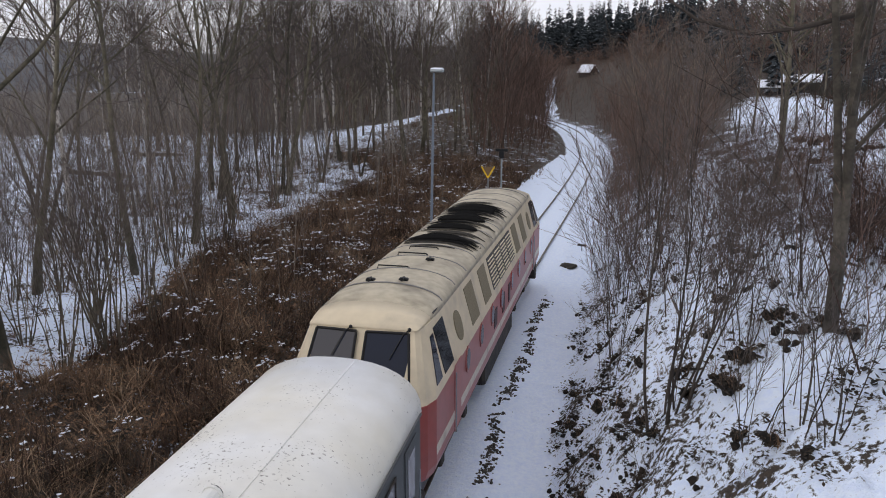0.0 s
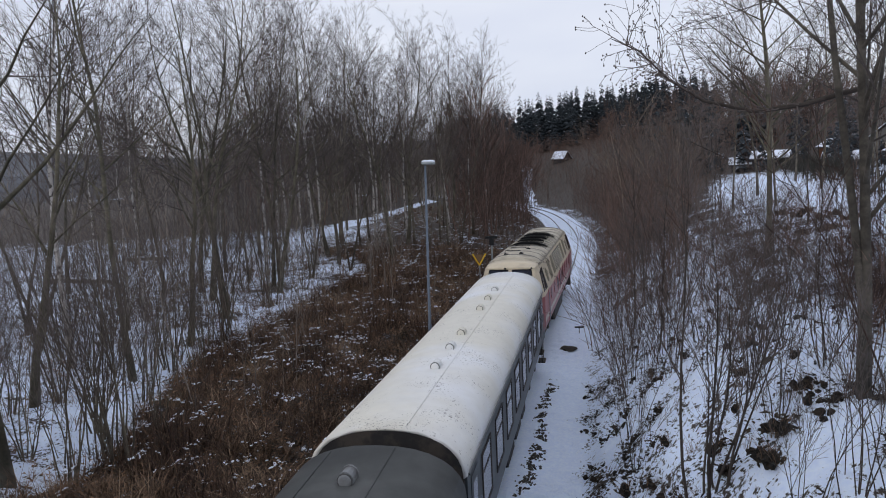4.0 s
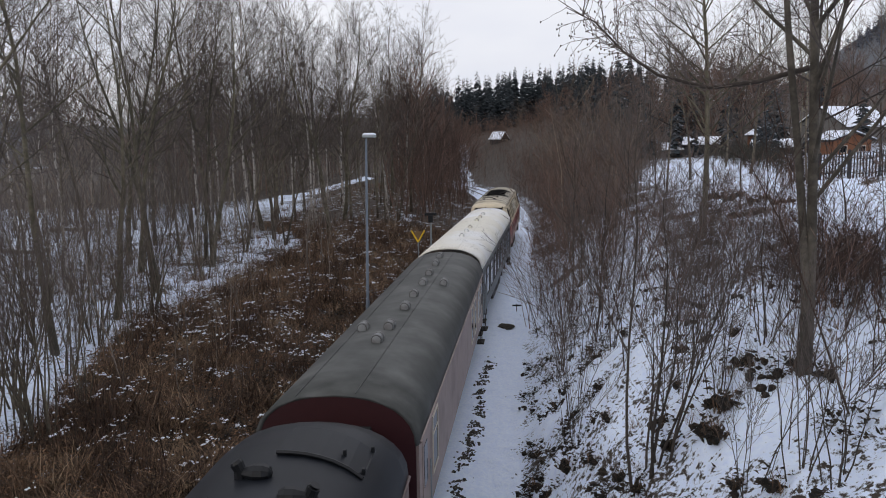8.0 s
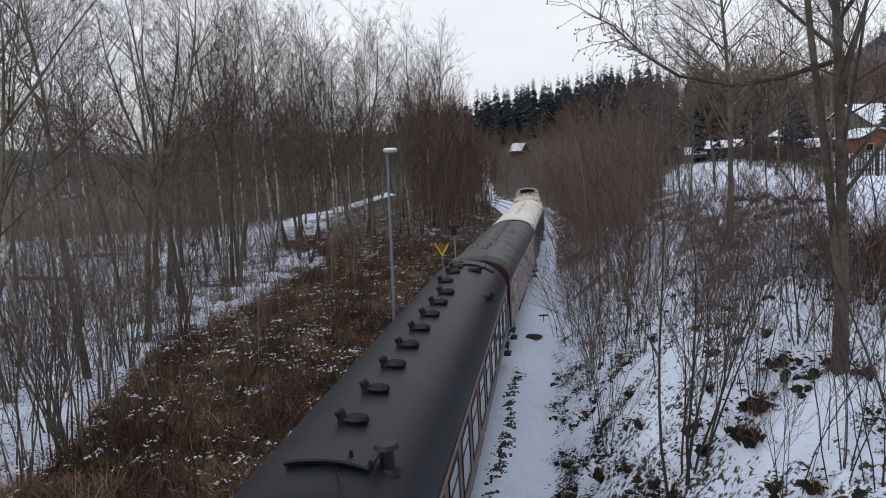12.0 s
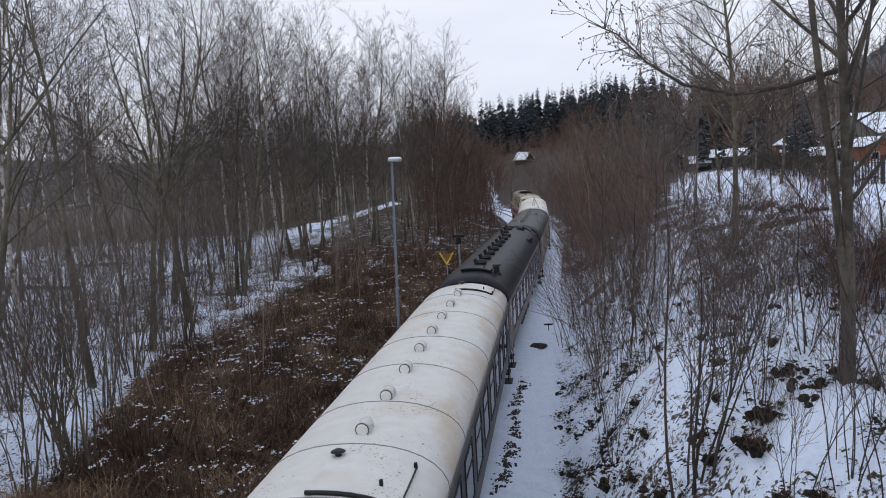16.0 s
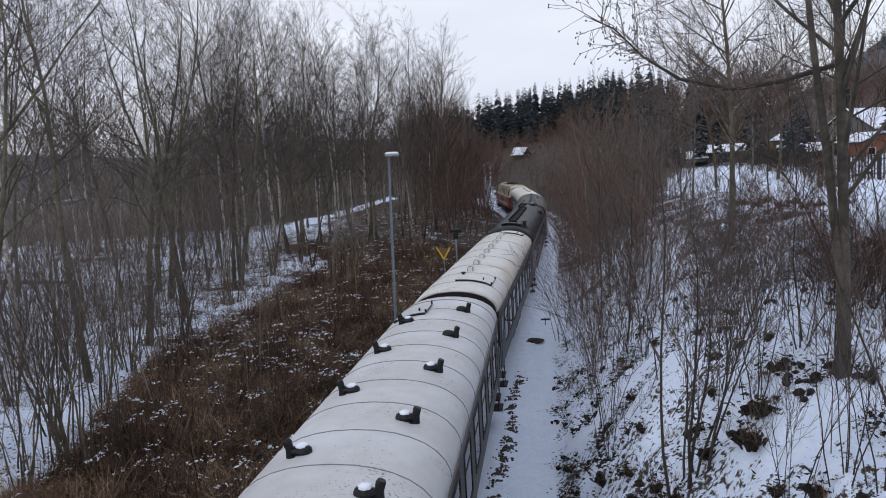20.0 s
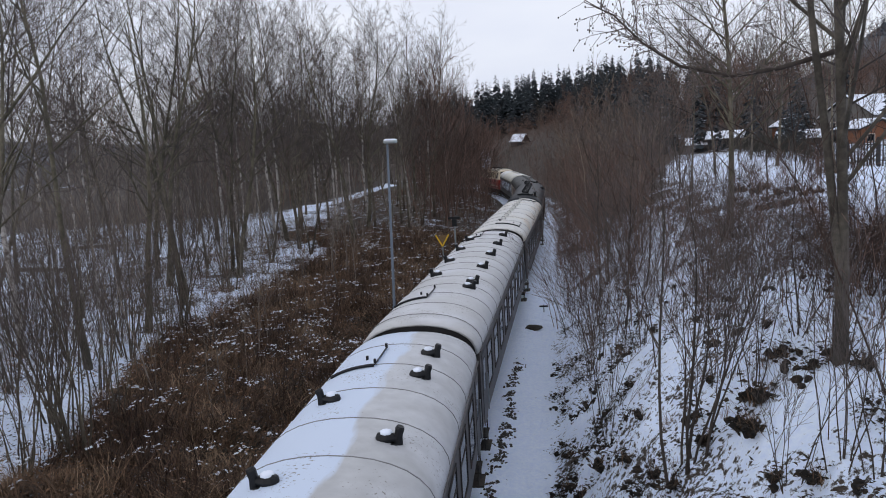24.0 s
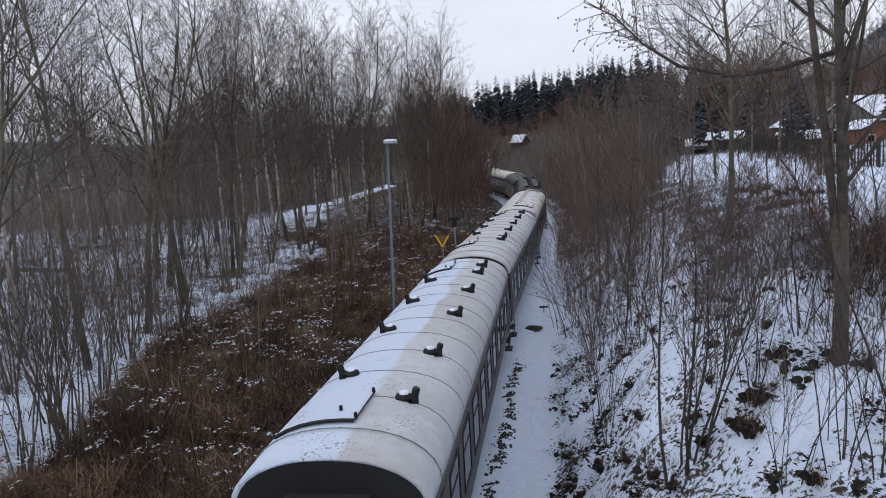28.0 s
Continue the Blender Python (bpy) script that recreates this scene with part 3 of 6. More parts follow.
ROLLING = []  # (vehicle, middle along the train, half the distance of its bogie pivots, sideways)


def roof_line(half, eave, crown, n=15, power=2.3):
    """The roof's outline from the one eave over the crown to the other."""
    pts = []
    for k in range(n):
        a = math.pi * k / (n - 1)
        c, s = math.cos(a), math.sin(a)
        pts.append((half * math.copysign(abs(c) ** (2 / power), c), eave + (crown - eave) * abs(s) ** (2 / power)))
    return pts


def shell(outline, stations, thick=0.05):
    """A bent sheet: the outline lofted through stations of (y, width factor, drop), with an inner face."""
    rings = []
    for y, w, drop in stations:
        low = outline[0][1]
        top = [(x * w, y, low + (z - low) * (1 - drop)) for x, z in outline]
        rings.append(top + [(x * (1 - thick), y, z - thick) for x, y, z in reversed(top)])
    return Mesh().loft(rings)


def bogie_mesh():
    m = Mesh()
    for x in (-1.06, 1.06):
        m.box(x - 0.06, -1.75, 0.42, x + 0.06, 1.75, 0.72, 0.03)
        for y in (-1.25, 1.25):
            m.box(x - 0.12, y - 0.17, 0.32, x + 0.12, y + 0.17, 0.66, 0.03)
            m.tube([(x - 0.02, y - 0.4, 0.62), (x - 0.02, y - 0.4, 0.86)], 0.09, 8)
            m.tube([(x - 0.02, y + 0.4, 0.62), (x - 0.02, y + 0.4, 0.86)], 0.09, 8)
    m.box(-1.1, -0.25, 0.55, 1.1, 0.25, 0.9, 0.04)
    return m


def wheelset_mesh():
    m = Mesh().tube([(-0.95, 0, 0), (0.95, 0, 0)], 0.08, 8)
    for sgn in (-1, 1):
        m.tube([(sgn * 0.68, 0, 0), (sgn * 0.70, 0, 0)], 0.49, 20)
        m.tube([(sgn * 0.70, 0, 0), (sgn * 0.82, 0, 0)], 0.46, 20)
        m.tube([(sgn * 0.82, 0, 0), (sgn * 0.84, 0, 0)], [0.40, 0.16], 20)
    return m


BOGIE, WHEELS = bogie_mesh().data("bogie", STEEL), wheelset_mesh().data("wheelset", STEEL)


def running_gear(v, half, pivot):
    for y in (-pivot, pivot):
        b = new("bogie", BOGIE)
        b.parent, b.location = v, (0, y, 0)
        for dy in (-1.25, 1.25):
            w = new("wheelset", WHEELS)
            w.parent, w.location, w["along"] = b, (0, dy, 0.46), dy
    for y, sgn in ((-half, -1), (half, 1)):
        for x in (-0.875, 0.875):
            part("buffer", Mesh().tube([(x, y - sgn * 0.1, 1.05), (x, y + sgn * 0.28, 1.05), (x, y + sgn * 0.29, 1.05), (x, y + sgn * 0.36, 1.05)], [0.09, 0.09, 0.22, 0.22], 12), STEEL, v)


def side_windows(v, half, places, z0, z1, glass, frame_mat, width, lean=0.0, split=True):
    """Recessed windows with frames along both sides."""
    fw = 0.055
    for sgn in (-1, 1):
        for y in places:
            x = sgn * half
            a, b = y - width / 2, y + width / 2
            m = Mesh()
            for (p0, q0, p1, q1) in ((a - fw, z0 - fw, b + fw, z0), (a - fw, z1, b + fw, z1 + fw), (a - fw, z0, a, z1), (b, z0, b + fw, z1)):
                m.box(min(x - sgn * 0.02, x + sgn * 0.022), p0, q0, max(x - sgn * 0.02, x + sgn * 0.022), p1, q1)
            if split:
                zz = z0 + (z1 - z0) * 0.68
                m.box(min(x, x + sgn * 0.018), a, zz - 0.02, max(x, x + sgn * 0.018), b, zz + 0.02)
            w = part("window", m, frame_mat, v, "dark framed carriage window")
            part("pane", Mesh().box(min(x - sgn * 0.01, x + sgn * 0.008), a, z0, max(x - sgn * 0.01, x + sgn * 0.008), b, z1), glass, w)


# one dark grey for vent feet, end rings and louvre backs
SEAM_DARK = material("dark_grey_vent_parts", (0.07, 0.07, 0.07), 0.8, grain=8, vary=0.2)


def torpedo_vent(x, y, z, mat, parent, size=1.0):
    """A short lying drum with capped ends on a saddle."""
    m = Mesh().tube([(x, y - 0.24 * size, z), (x, y - 0.22 * size, z), (x, y + 0.22 * size, z), (x, y + 0.24 * size, z)], [0.10 * size, 0.14 * size, 0.14 * size, 0.10 * size], 12)
    for dy in (-0.16, 0.16):
        m.tube([(x, y + dy * size - 0.02, z), (x, y + dy * size + 0.02, z)], 0.165 * size, 12)
    m.box(x - 0.11, y - 0.15, z - 0.17, x + 0.11, y + 0.15, z - 0.02)
    v = part("roof_vent", m, mat, parent, "drum-shaped roof ventilator")
    for dy in (-0.225, 0.2):
        part("end_ring", Mesh().tube([(x, y + dy * size, z), (x, y + (dy + 0.025) * size, z)], 0.15 * size, 12), SEAM_DARK, v, "dark end ring")
    part("foot", Mesh().box(x - 0.13, y - 0.19 * size, z - 0.17 * size, x + 0.13, y + 0.19 * size, z - 0.12 * size), SEAM_DARK, v, "dark foot")
    return v


def hooded_vent(x, y, z, parent, out, snow, size=1.0):
    """A squat black scoop: an egg-shaped drum lying across the roof with an upright throat at one end."""
    q = size
    rings = []
    for f, r0 in ((-0.23, 0.02), (-0.205, 0.07), (-0.14, 0.098), (-0.05, 0.100), (0.03, 0.075), (0.10, 0.05)):
        rings.append([(x + out * f * q, y + r0 * q * 1.1 * math.cos(a), z + 0.05 * q + r0 * q * math.sin(a)) for a in (6.28319 * k / 10 for k in range(10))])
    m = Mesh().loft(rings)
    m.tube([(x + out * 0.11 * q, y, z - 0.05), (x + out * 0.12 * q, y, z + 0.08 * q), (x + out * 0.15 * q, y, z + (0.15 if q > 1.1 else 0.19) * q), (x + out * 0.165 * q, y, z + (0.175 if q > 1.1 else 0.225) * q)], [0.075 * q, 0.066 * q, 0.072 * q, 0.058 * q], 9)
    m.tube([(x, y, z - 0.08), (x, y, z - 0.015)], [0.17 * q, 0.12 * q], 12)
    v = part("roof_vent", m, IRON, parent, "squat black roof ventilator")
    if snow:
        part("snow_cap", Mesh().ball((x - out * 0.07 * q, y + 0.015, z + 0.125 * q), 0.108 * q, 0.45), SNOW, v, "cap of snow", True)


def roof_hatch(v, y, x0, x1, deep, zt, mat):
    """A raised plate bent over the roof, with a dark lip along its near edge and one side, and small latches."""
    n = 7
    xs = [x0 + (x1 - x0) * k / (n - 1) for k in range(n)]
    rings = []
    for x in xs:
        z = zt(x) + 0.012
        rings.append([(x, y, z - 0.03), (x, y + deep, z - 0.03), (x, y + deep, z + 0.035), (x, y, z + 0.035)])
    hatch = part("roof_hatch", Mesh().loft(rings), mat, v, "raised roof hatch")
    part("hatch_lip", Mesh().tube([(x, y - 0.015, zt(x) + 0.035) for x in xs], 0.034, 6), IRON, hatch, "black lip")
    part("hatch_lip", Mesh().tube([(x1 + 0.01, y, zt(x1) + 0.04), (x1 + 0.01, y + deep, zt(x1) + 0.04)], 0.015, 5), IRON, hatch, "black lip")
    for x, dy in ((x1, 0.1), (x1, deep * 0.95), (x0 + (x1 - x0) * 0.75, deep * 0.3)):
        part("latch", Mesh().box(x - 0.025, y + dy - 0.03, zt(x) + 0.03, x + 0.025, y + dy + 0.03, zt(x) + 0.13, 0.008), IRON, hatch)


def coach(label, rear, front, roof_mat, side_mat, crown=4.05, half=1.42, power=2.3, drop=0.0, glass=GLASS, windows=9, win=(1.0, 2.02, 2.92), end_mat=STEEL, seams=(), ribs=(), gangway=True, eave=3.08):
    """A passenger carriage between two places along the train."""
    L = front - rear - 0.5
    h = L / 2
    v = thing("passenger_coach", label, "railway coach", "coaches of the train")
    line = roof_line(half + 0.015, eave, crown, 17, power)
    z_at = lambda x: eave + (crown - eave) * max(0.0, 1 - (abs(x) / half) ** power) ** (1 / power)
    st = [(-h, 0.985, drop), (-h + 0.5, 0.995, drop * 0.45), (-h + 1.3, 1, 0)] if drop else [(-h, 1, 0)]
    st += [(y, 1, 0) for y in np.linspace(-h + 1.6, h - 1.6, 8)]
    st += [(h - 1.3, 1, 0), (h - 0.5, 0.995, drop * 0.45), (h, 0.985, drop)] if drop else [(h, 1, 0)]
    roof = part("roof", shell(line, st), roof_mat, v, "", True)
    # sides with rounded lower edge, floor and ends
    prof = [(half, eave), (half, 1.25), (half - 0.03, 1.12), (half - 0.12, 1.02), (-half + 0.12, 1.02), (-half + 0.03, 1.12), (-half, 1.25), (-half, eave)]
    body = Mesh().loft([[(x, y, z) for x, z in prof] for y in (-h + 0.05, h - 0.05)])
    part("body", body, side_mat, v)
    for y, sgn in ((-h + 0.03, -1), (h - 0.03, 1)):
        face = [(x * 0.955, y, min(z, eave + (z - eave) * (1 - drop)) - 0.04) for x, z in line] + [(-half + 0.05, y, 1.05), (half - 0.05, y, 1.05)]
        e = part("end_wall", Mesh().loft([face, [(x, yy + sgn * 0.02, z) for x, yy, z in face]]), end_mat, v, "dark carriage end")
        if gangway:
            rings = []
            for k in range(11):
                o, yy = 0.03 * (k % 2), y + sgn * (0.03 + 0.03 * k)
                rings.append([(x, yy, z) for x, z in ((-0.62 - o, 1.1), (-0.62 - o, 3.35 + o), (0.62 + o, 3.35 + o), (0.62 + o, 1.1), (0.46, 1.1), (0.46, 3.18), (-0.46, 3.18), (-0.46, 1.1))])
            g = Mesh().loft(rings)
            part("gangway_bellows", g, RUBBER, v, "black rubber gangway bellows")
            part("end_door", Mesh().box(-0.42, min(y, y + sgn * 0.03), 1.15, 0.42, max(y, y + sgn * 0.03), 3.1, 0.01), RUBBER, e)
    # gutter strips, doors and steps
    for sgn in (-1, 1):
        part("gutter", Mesh().tube([(sgn * (half + 0.02), -h + 0.1, eave + 0.0), (sgn * (half + 0.02), h - 0.1, eave + 0.0)], 0.025, 6), side_mat, v)
        for y in (-h + 0.75, h - 0.75):
            x = sgn * half
            d = part("door", Mesh().box(min(x, x + sgn * 0.014), y - 0.36, 1.12, max(x, x + sgn * 0.014), y + 0.36, 2.98, 0.004), side_mat, v)
            part("pane", Mesh().box(min(x, x + sgn * 0.022), y - 0.22, 2.0, max(x, x + sgn * 0.022), y + 0.22, 2.8), glass, d)
            part("handrail", Mesh().tube([(x + sgn * 0.05, y + 0.44, 1.3), (x + sgn * 0.05, y + 0.44, 2.3)], 0.018, 6), GALV, d)
            step = Mesh()
            for k, z in enumerate((0.45, 0.78)):
                step.box(min(x - sgn * 0.18, x + sgn * (0.10 - 0.06 * k)), y - 0.34, z, max(x - sgn * 0.18, x + sgn * (0.10 - 0.06 * k)), y + 0.34, z + 0.04)
            for dy in (-0.33, 0.33):
                step.box(min(x - sgn * 0.03, x), y + dy - 0.015, 0.45, max(x - sgn * 0.03, x), y + dy + 0.015, 1.05)
            part("step", step, STEEL, v)
    ww, z0, z1 = win
    if windows:
        side_windows(v, half, np.linspace(-h + 2.3, h - 2.3, windows), z0, z1, glass, STEEL, ww)
    # welted seams along the roof, and ribs across it
    for x in seams:
        part("roof_seam", Mesh().tube([(x, -h + 0.1, z_at(x) + 0.004), (x, h - 0.1, z_at(x) + 0.004)], 0.013, 5), roof_mat if roof_mat != ROOF_SNOWY else GALV, v)
    for y in (q - (rear + front) / 2 for q in ribs):
        part("roof_rib", Mesh().tube([(x, y, z + 0.002) for x, z in line], 0.011, 5), SEAM, v)
    under = Mesh()
    for y0, y1 in ((-2.4, -0.8), (-0.3, 1.1), (1.5, 2.6)):
        under.box(-1.25, y0, 0.45, 1.25, y1, 1.02, 0.04)
    under.box(-1.2, -h + 0.2, 0.85, 1.2, h - 0.2, 1.04)
    part("underframe", under, STEEL, v, "black underframe with boxes")
    running_gear(v, h, h - 3.0)
    ROLLING.append((v, (rear + front) / 2, h - 3.0, -0.18))
    return v, z_at, (rear + front) / 2


DRUM = material("pale_grey_vent_drum", (0.20, 0.21, 0.215), 0.6, grain=7, vary=0.15, second=(0.16, 0.16, 0.16), blend=5)
SEAM = material("dirty_roof_welt", (0.20, 0.20, 0.20), 0.7, grain=6, vary=0.2)


def build_coaches():
    # behind the locomotive: pale roof under thin snow
    v, zt, c = coach("dark grey-green coach with a pale snow-dusted roof", 74.5, 93.95, ROOF_PALE, SIDE_GREY, 4.0, half=1.42, eave=3.16, windows=8, win=(1.15, 1.75, 2.85), glass=CURTAIN_GLASS, seams=(0.35,), gangway=False)
    for s in (78.6, 80.4, 82.0, 85.4, 87.2, 88.95):
        torpedo_vent(0.09, s + 0.22 - c, zt(0.09) + 0.035, ROOF_PALE, v, 0.72)
    # grey-green roof, few windows
    v, zt, c = coach("pinkish-beige service coach with a weathered grey-green roof", 56.1, 74.3, ROOF_GREEN, SIDE_BEIGE, 3.95, half=1.48, eave=3.06, windows=0, seams=(-0.75, 0.35), end_mat=MAROON)
    side_windows(v, 1.48, (-6.6, 3.4, 4.7, 6.4, 7.2), 1.75, 2.85, GLASS, WHITE_STRIPE, 0.75)
    for s, x in ((60.05, 0.04), (61.3, 0.08), (61.3, -0.56), (63.5, 0.1), (65.2, 0.08), (67.0, 0.09), (67.4, 0.7), (68.8, 0.05), (70.8, 0.02), (72.6, -0.05)):
        torpedo_vent(x, s - c, zt(x) + 0.06, DRUM, v, 0.8)
    # black roof with a file of hooded vents
    v, zt, c = coach("reddish-brown coach with a black roof and a row of vents", 33.2, 55.4, ROOF_BLACK, SIDE_BROWN, 4.20, half=1.45, eave=3.03, windows=10, win=(1.25, 1.7, 2.8), glass=CURTAIN_GLASS, power=2.2, drop=0.26, end_mat=MAROON)
    for k in range(8):
        hooded_vent(0.1, 36.1 + 1.6 * k - c, zt(0) - 0.01, v, -1, False, 1.25)
    for x, y, out in ((-0.2, 49.45, -1), (-0.18, 51.3, -1), (-0.19, 52.4, -1), (0.57, 51.9, 1), (1.22, 48.7, 1)):
        hooded_vent(x, y - c, zt(x) - 0.01, v, out, False, 1.2)
    m = Mesh().tube([(0.93, 34.85 - c, zt(0.93) - 0.1), (0.93, 34.85 - c, zt(0.93) + 0.28), (0.93, 34.85 - c, zt(0.93) + 0.30), (0.93, 34.85 - c, zt(0.93) + 0.36)], [0.12, 0.10, 0.19, 0.15], 12)
    m.tube([(0.93, 34.85 - c, zt(0.93) - 0.08), (0.93, 34.85 - c, zt(0.93) + 0.03)], [0.2, 0.14], 12)
    part("chimney", m, IRON, v, "stove chimney with a cap")
    part("conduit", Mesh().tube([(0.62, 33.5 - c, zt(0.62) - 0.16), (0.5, 34.0 - c, zt(0.5) - 0.05), (0.16, 34.8 - c, zt(0.16) + 0.012)], 0.014, 6), IRON, v, "thin cable pipe")
    roof_hatch(v, 34.5 - c, -0.45, 0.75, 0.75, zt, ROOF_BLACK)
    roof_hatch(v, 53.1 - c, -0.06, 1.1, 0.9, zt, ROOF_BLACK)
    # yellowed white roof, small drums
    v, zt, c = coach("dark grey coach with a yellowed white roof", 12.55, 32.95, ROOF_CREAM, SIDE_DARK, 3.98, half=1.5, eave=3.2, windows=9, win=(1.2, 1.75, 2.85), power=2.15, drop=0.08, ribs=(14.3, 16.3, 18.5, 21.2, 23.9, 27.2, 30.2), end_mat=RUBBER)
    for k in range(8):
        torpedo_vent(0.05, 16.9 + 1.87 * k - c, zt(0) + 0.07, ROOF_CREAM, v, 0.8)
    for y, deep in ((14.4, 1.42), (31.0, 1.2)):
        roof_hatch(v, y - c, -0.17, 1.1, deep, zt, ROOF_CREAM)
        m = Mesh()
        m.tube([(-0.06, y + deep * 0.9 - c, zt(0) + z) for z in (0.02, 0.10, 0.11, 0.14)], [0.05, 0.05, 0.12, 0.07], 10)
        part("roof_vent", m, IRON, v, "small black mushroom ventilator")
    # two light grey roofs with black hooded vents
    for rear, front, mat, right, left, ribs in ((-9.0, 11.95, ROOF_GREY, (9.1, 6.01, 2.89, -0.22, -3.2, -4.1), (7.65, 4.5, 1.35, -1.77), np.arange(-8.05, 11.5, 1.43)),
                                                (-29.3, -9.25, ROOF_SNOWY, (-11.76, -13.3, -16.55, -19.8, -23.6, -26.6), (-14.75, -18.1, -21.5, -25.2), np.arange(-28.16, -9.6, 1.55))):
        v, zt, c = coach("dark coach with a light grey roof and black vents" if mat is ROOF_GREY else "dark coach with a snow-covered light grey roof", rear, front, mat, SIDE_DARK, 4.03, half=1.53, eave=3.16, windows=9, win=(1.1, 1.75, 2.85), power=2.2, drop=0.13, ribs=ribs, end_mat=RUBBER)
        for k, s in enumerate(right):
            hooded_vent(0.77, s - c, zt(0.77) + 0.01, v, 1, mat is ROOF_SNOWY or k > 1)
        for s in left:
            hooded_vent(-0.68, s - c, zt(0.68) + 0.01, v, -1, True)
        roof_hatch(v, front - 3.55 - c, -1.15, -0.25, 1.4, zt, mat)
        roof_hatch(v, (-5.95 if mat is ROOF_GREY else -27.9) - c, -1.2, -0.24 if mat is ROOF_GREY else 0.14, 1.45, zt, mat)


build_coaches()


# ---- the diesel locomotive ----
def build_locomotive():
    rear, front = 94.4, 114.1
    c = (rear + front) / 2
    h = (front - rear) / 2 - 0.55
    v = thing("diesel_locomotive", "faded red and cream diesel locomotive with a sooty roof", "locomotive")
    H = 1.5
    # red lower body, with sloping nose bottoms
    low = [(H, 2.55), (H, 1.25), (H - 0.06, 1.05), (-H + 0.06, 1.05), (-H, 1.25), (-H, 2.55)]
    rings = []
    for y, w in ((-h, 0.86), (-h + 0.12, 0.94), (-h + 0.45, 1.0), (h - 0.45, 1.0), (h - 0.12, 0.94), (h, 0.86)):
        rings.append([(x * w, y, z) for x, z in low])
    part("lower_body", Mesh().loft(rings), RED, v, "faded red lower body")
    stripe = Mesh()
    for sgn in (-1, 1):
        stripe.box(min(sgn * H, sgn * (H + 0.006)), -h + 0.45, 1.42, max(sgn * H, sgn * (H + 0.006)), h - 0.45, 1.62)
    part("stripe", stripe, WHITE_STRIPE, v, "off-white painted stripe")
    # cream upper body: shoulders lean in, cab faces rake back
    up = [(H, 2.55), (1.17, 3.76), (-1.17, 3.76), (-H, 2.55)]
    rings = []
    for y, w, t in ((-h + 0.02, 0.86, 0), (-h + 0.14, 0.93, 0), (-h + 0.47, 1.0, 0), (h - 0.47, 1.0, 0), (h - 0.14, 0.93, 0), (h - 0.02, 0.86, 0)):
        sgn = -1 if y < 0 else 1
        rings.append([(x * w, y - (sgn * 0.72 if z > 3 else 0), z) for x, z in up])
    part("upper_body", Mesh().loft(rings), CREAM, v, "cream upper body")
    # roof
    line = roof_line(1.185, 3.75, 4.18, 15, 2.1)
    rings = []
    for sgn in (-1, 1):
        for y, w, drop in ((0.70, 0.90, 0.97), (0.80, 0.93, 0.80), (1.05, 0.96, 0.50), (1.40, 0.985, 0.26), (2.0, 1, 0.08), (2.7, 1, 0)):
            rings.append([(x * w, sgn * (h - y), 3.75 + (z - 3.75) * (1 - drop)) for x, z in line])
    rings = rings[:6] + rings[:5:-1]
    roof = part("roof", Mesh().loft(rings[3:-3]), CREAM_ROOF, v, "sooty cream roof", True)
    for end in (rings[:4], rings[-4:]):
        part("forehead", Mesh().loft(end), CREAM, v, "cream forehead above the windscreens", True)
    zt = lambda x: 3.75 + 0.43 * max(0, 1 - (abs(x) / 1.185) ** 2.1) ** (1 / 2.1)
    for y in np.linspace(-h + 2.4, h - 2.4, 12):
        part("roof_rib", Mesh().tube([(x, y, z + 0.004) for x, z in line[1:-1]], 0.016, 5), SEAM, roof)
    for x in (-1.14, 1.14):
        part("roof_rail", Mesh().tube([(x, -h + 1.6, 3.83), (x, h - 1.6, 3.83)], 0.022, 6), IRON, roof)
    # exhaust hatches in a field of soot
    r = random.Random(4)
    for k, y in enumerate((-2.3, -0.8, 0.5, 2.1)):
        ring = lambda rad, dz: [(0.02 + rad * 0.72 * math.cos(a), y + rad * 0.33 * math.sin(a), zt(0.02 + rad * 0.72 * math.cos(a)) + dz) for a in (6.28319 * i / 24 for i in range(24))]
        part("exhaust_hatch", Mesh().loft([ring(1.0, -0.02), ring(1.0, 0.05), ring(0.85, 0.07)]), SOOT, roof, "sooty black oval exhaust hatch")
    # ragged soot, laid on the roof sheet
    zr = lambda x: float(np.interp(x, [p[0] for p in reversed(line)], [p[1] for p in reversed(line)]))
    lift = 0.008
    for yc, spread, many, mat in ((-2.2, 0.75, 26, SOOT_THIN), (2.2, 1.0, 24, SOOT_THIN), (0.0, 1.6, 14, SOOT_THIN), (-2.25, 0.42, 16, SOOT), (2.15, 0.60, 20, SOOT), (0.9, 1.0, 5, SOOT)):
        for k in range(many):
            y, w, x0, x1 = yc + r.gauss(0, spread * 0.55), r.uniform(0.05, 0.17), r.uniform(-1.0, -0.45), r.uniform(0.4, 1.12)
            lift += 0.0004
            rows = []
            for i in range(9):
                f = i / 8
                x, half = x0 + (x1 - x0) * f, w * math.sin(math.pi * min(max(f, 0.03), 0.97)) ** 0.5 * r.uniform(0.7, 1.2)
                rows.append([(x, y - half, zr(x) + lift), (x, y + half, zr(x) + lift)])
            part("soot_stain", Mesh().loft(rows, False, False), mat, roof, "soot blown over the roof")
    for x0, y in ((-0.2, -4.3), (-0.3, -5.6), (-0.1, -3.6)):
        part("roof_handle", Mesh().tube([(x0 - 0.35, y, zt(x0 - 0.35)), (x0 - 0.33, y, zt(x0) + 0.04), (x0 + 0.35, y, zt(x0) + 0.04), (x0 + 0.4, y, zt(x0 + 0.4))], 0.018, 6), IRON, roof)
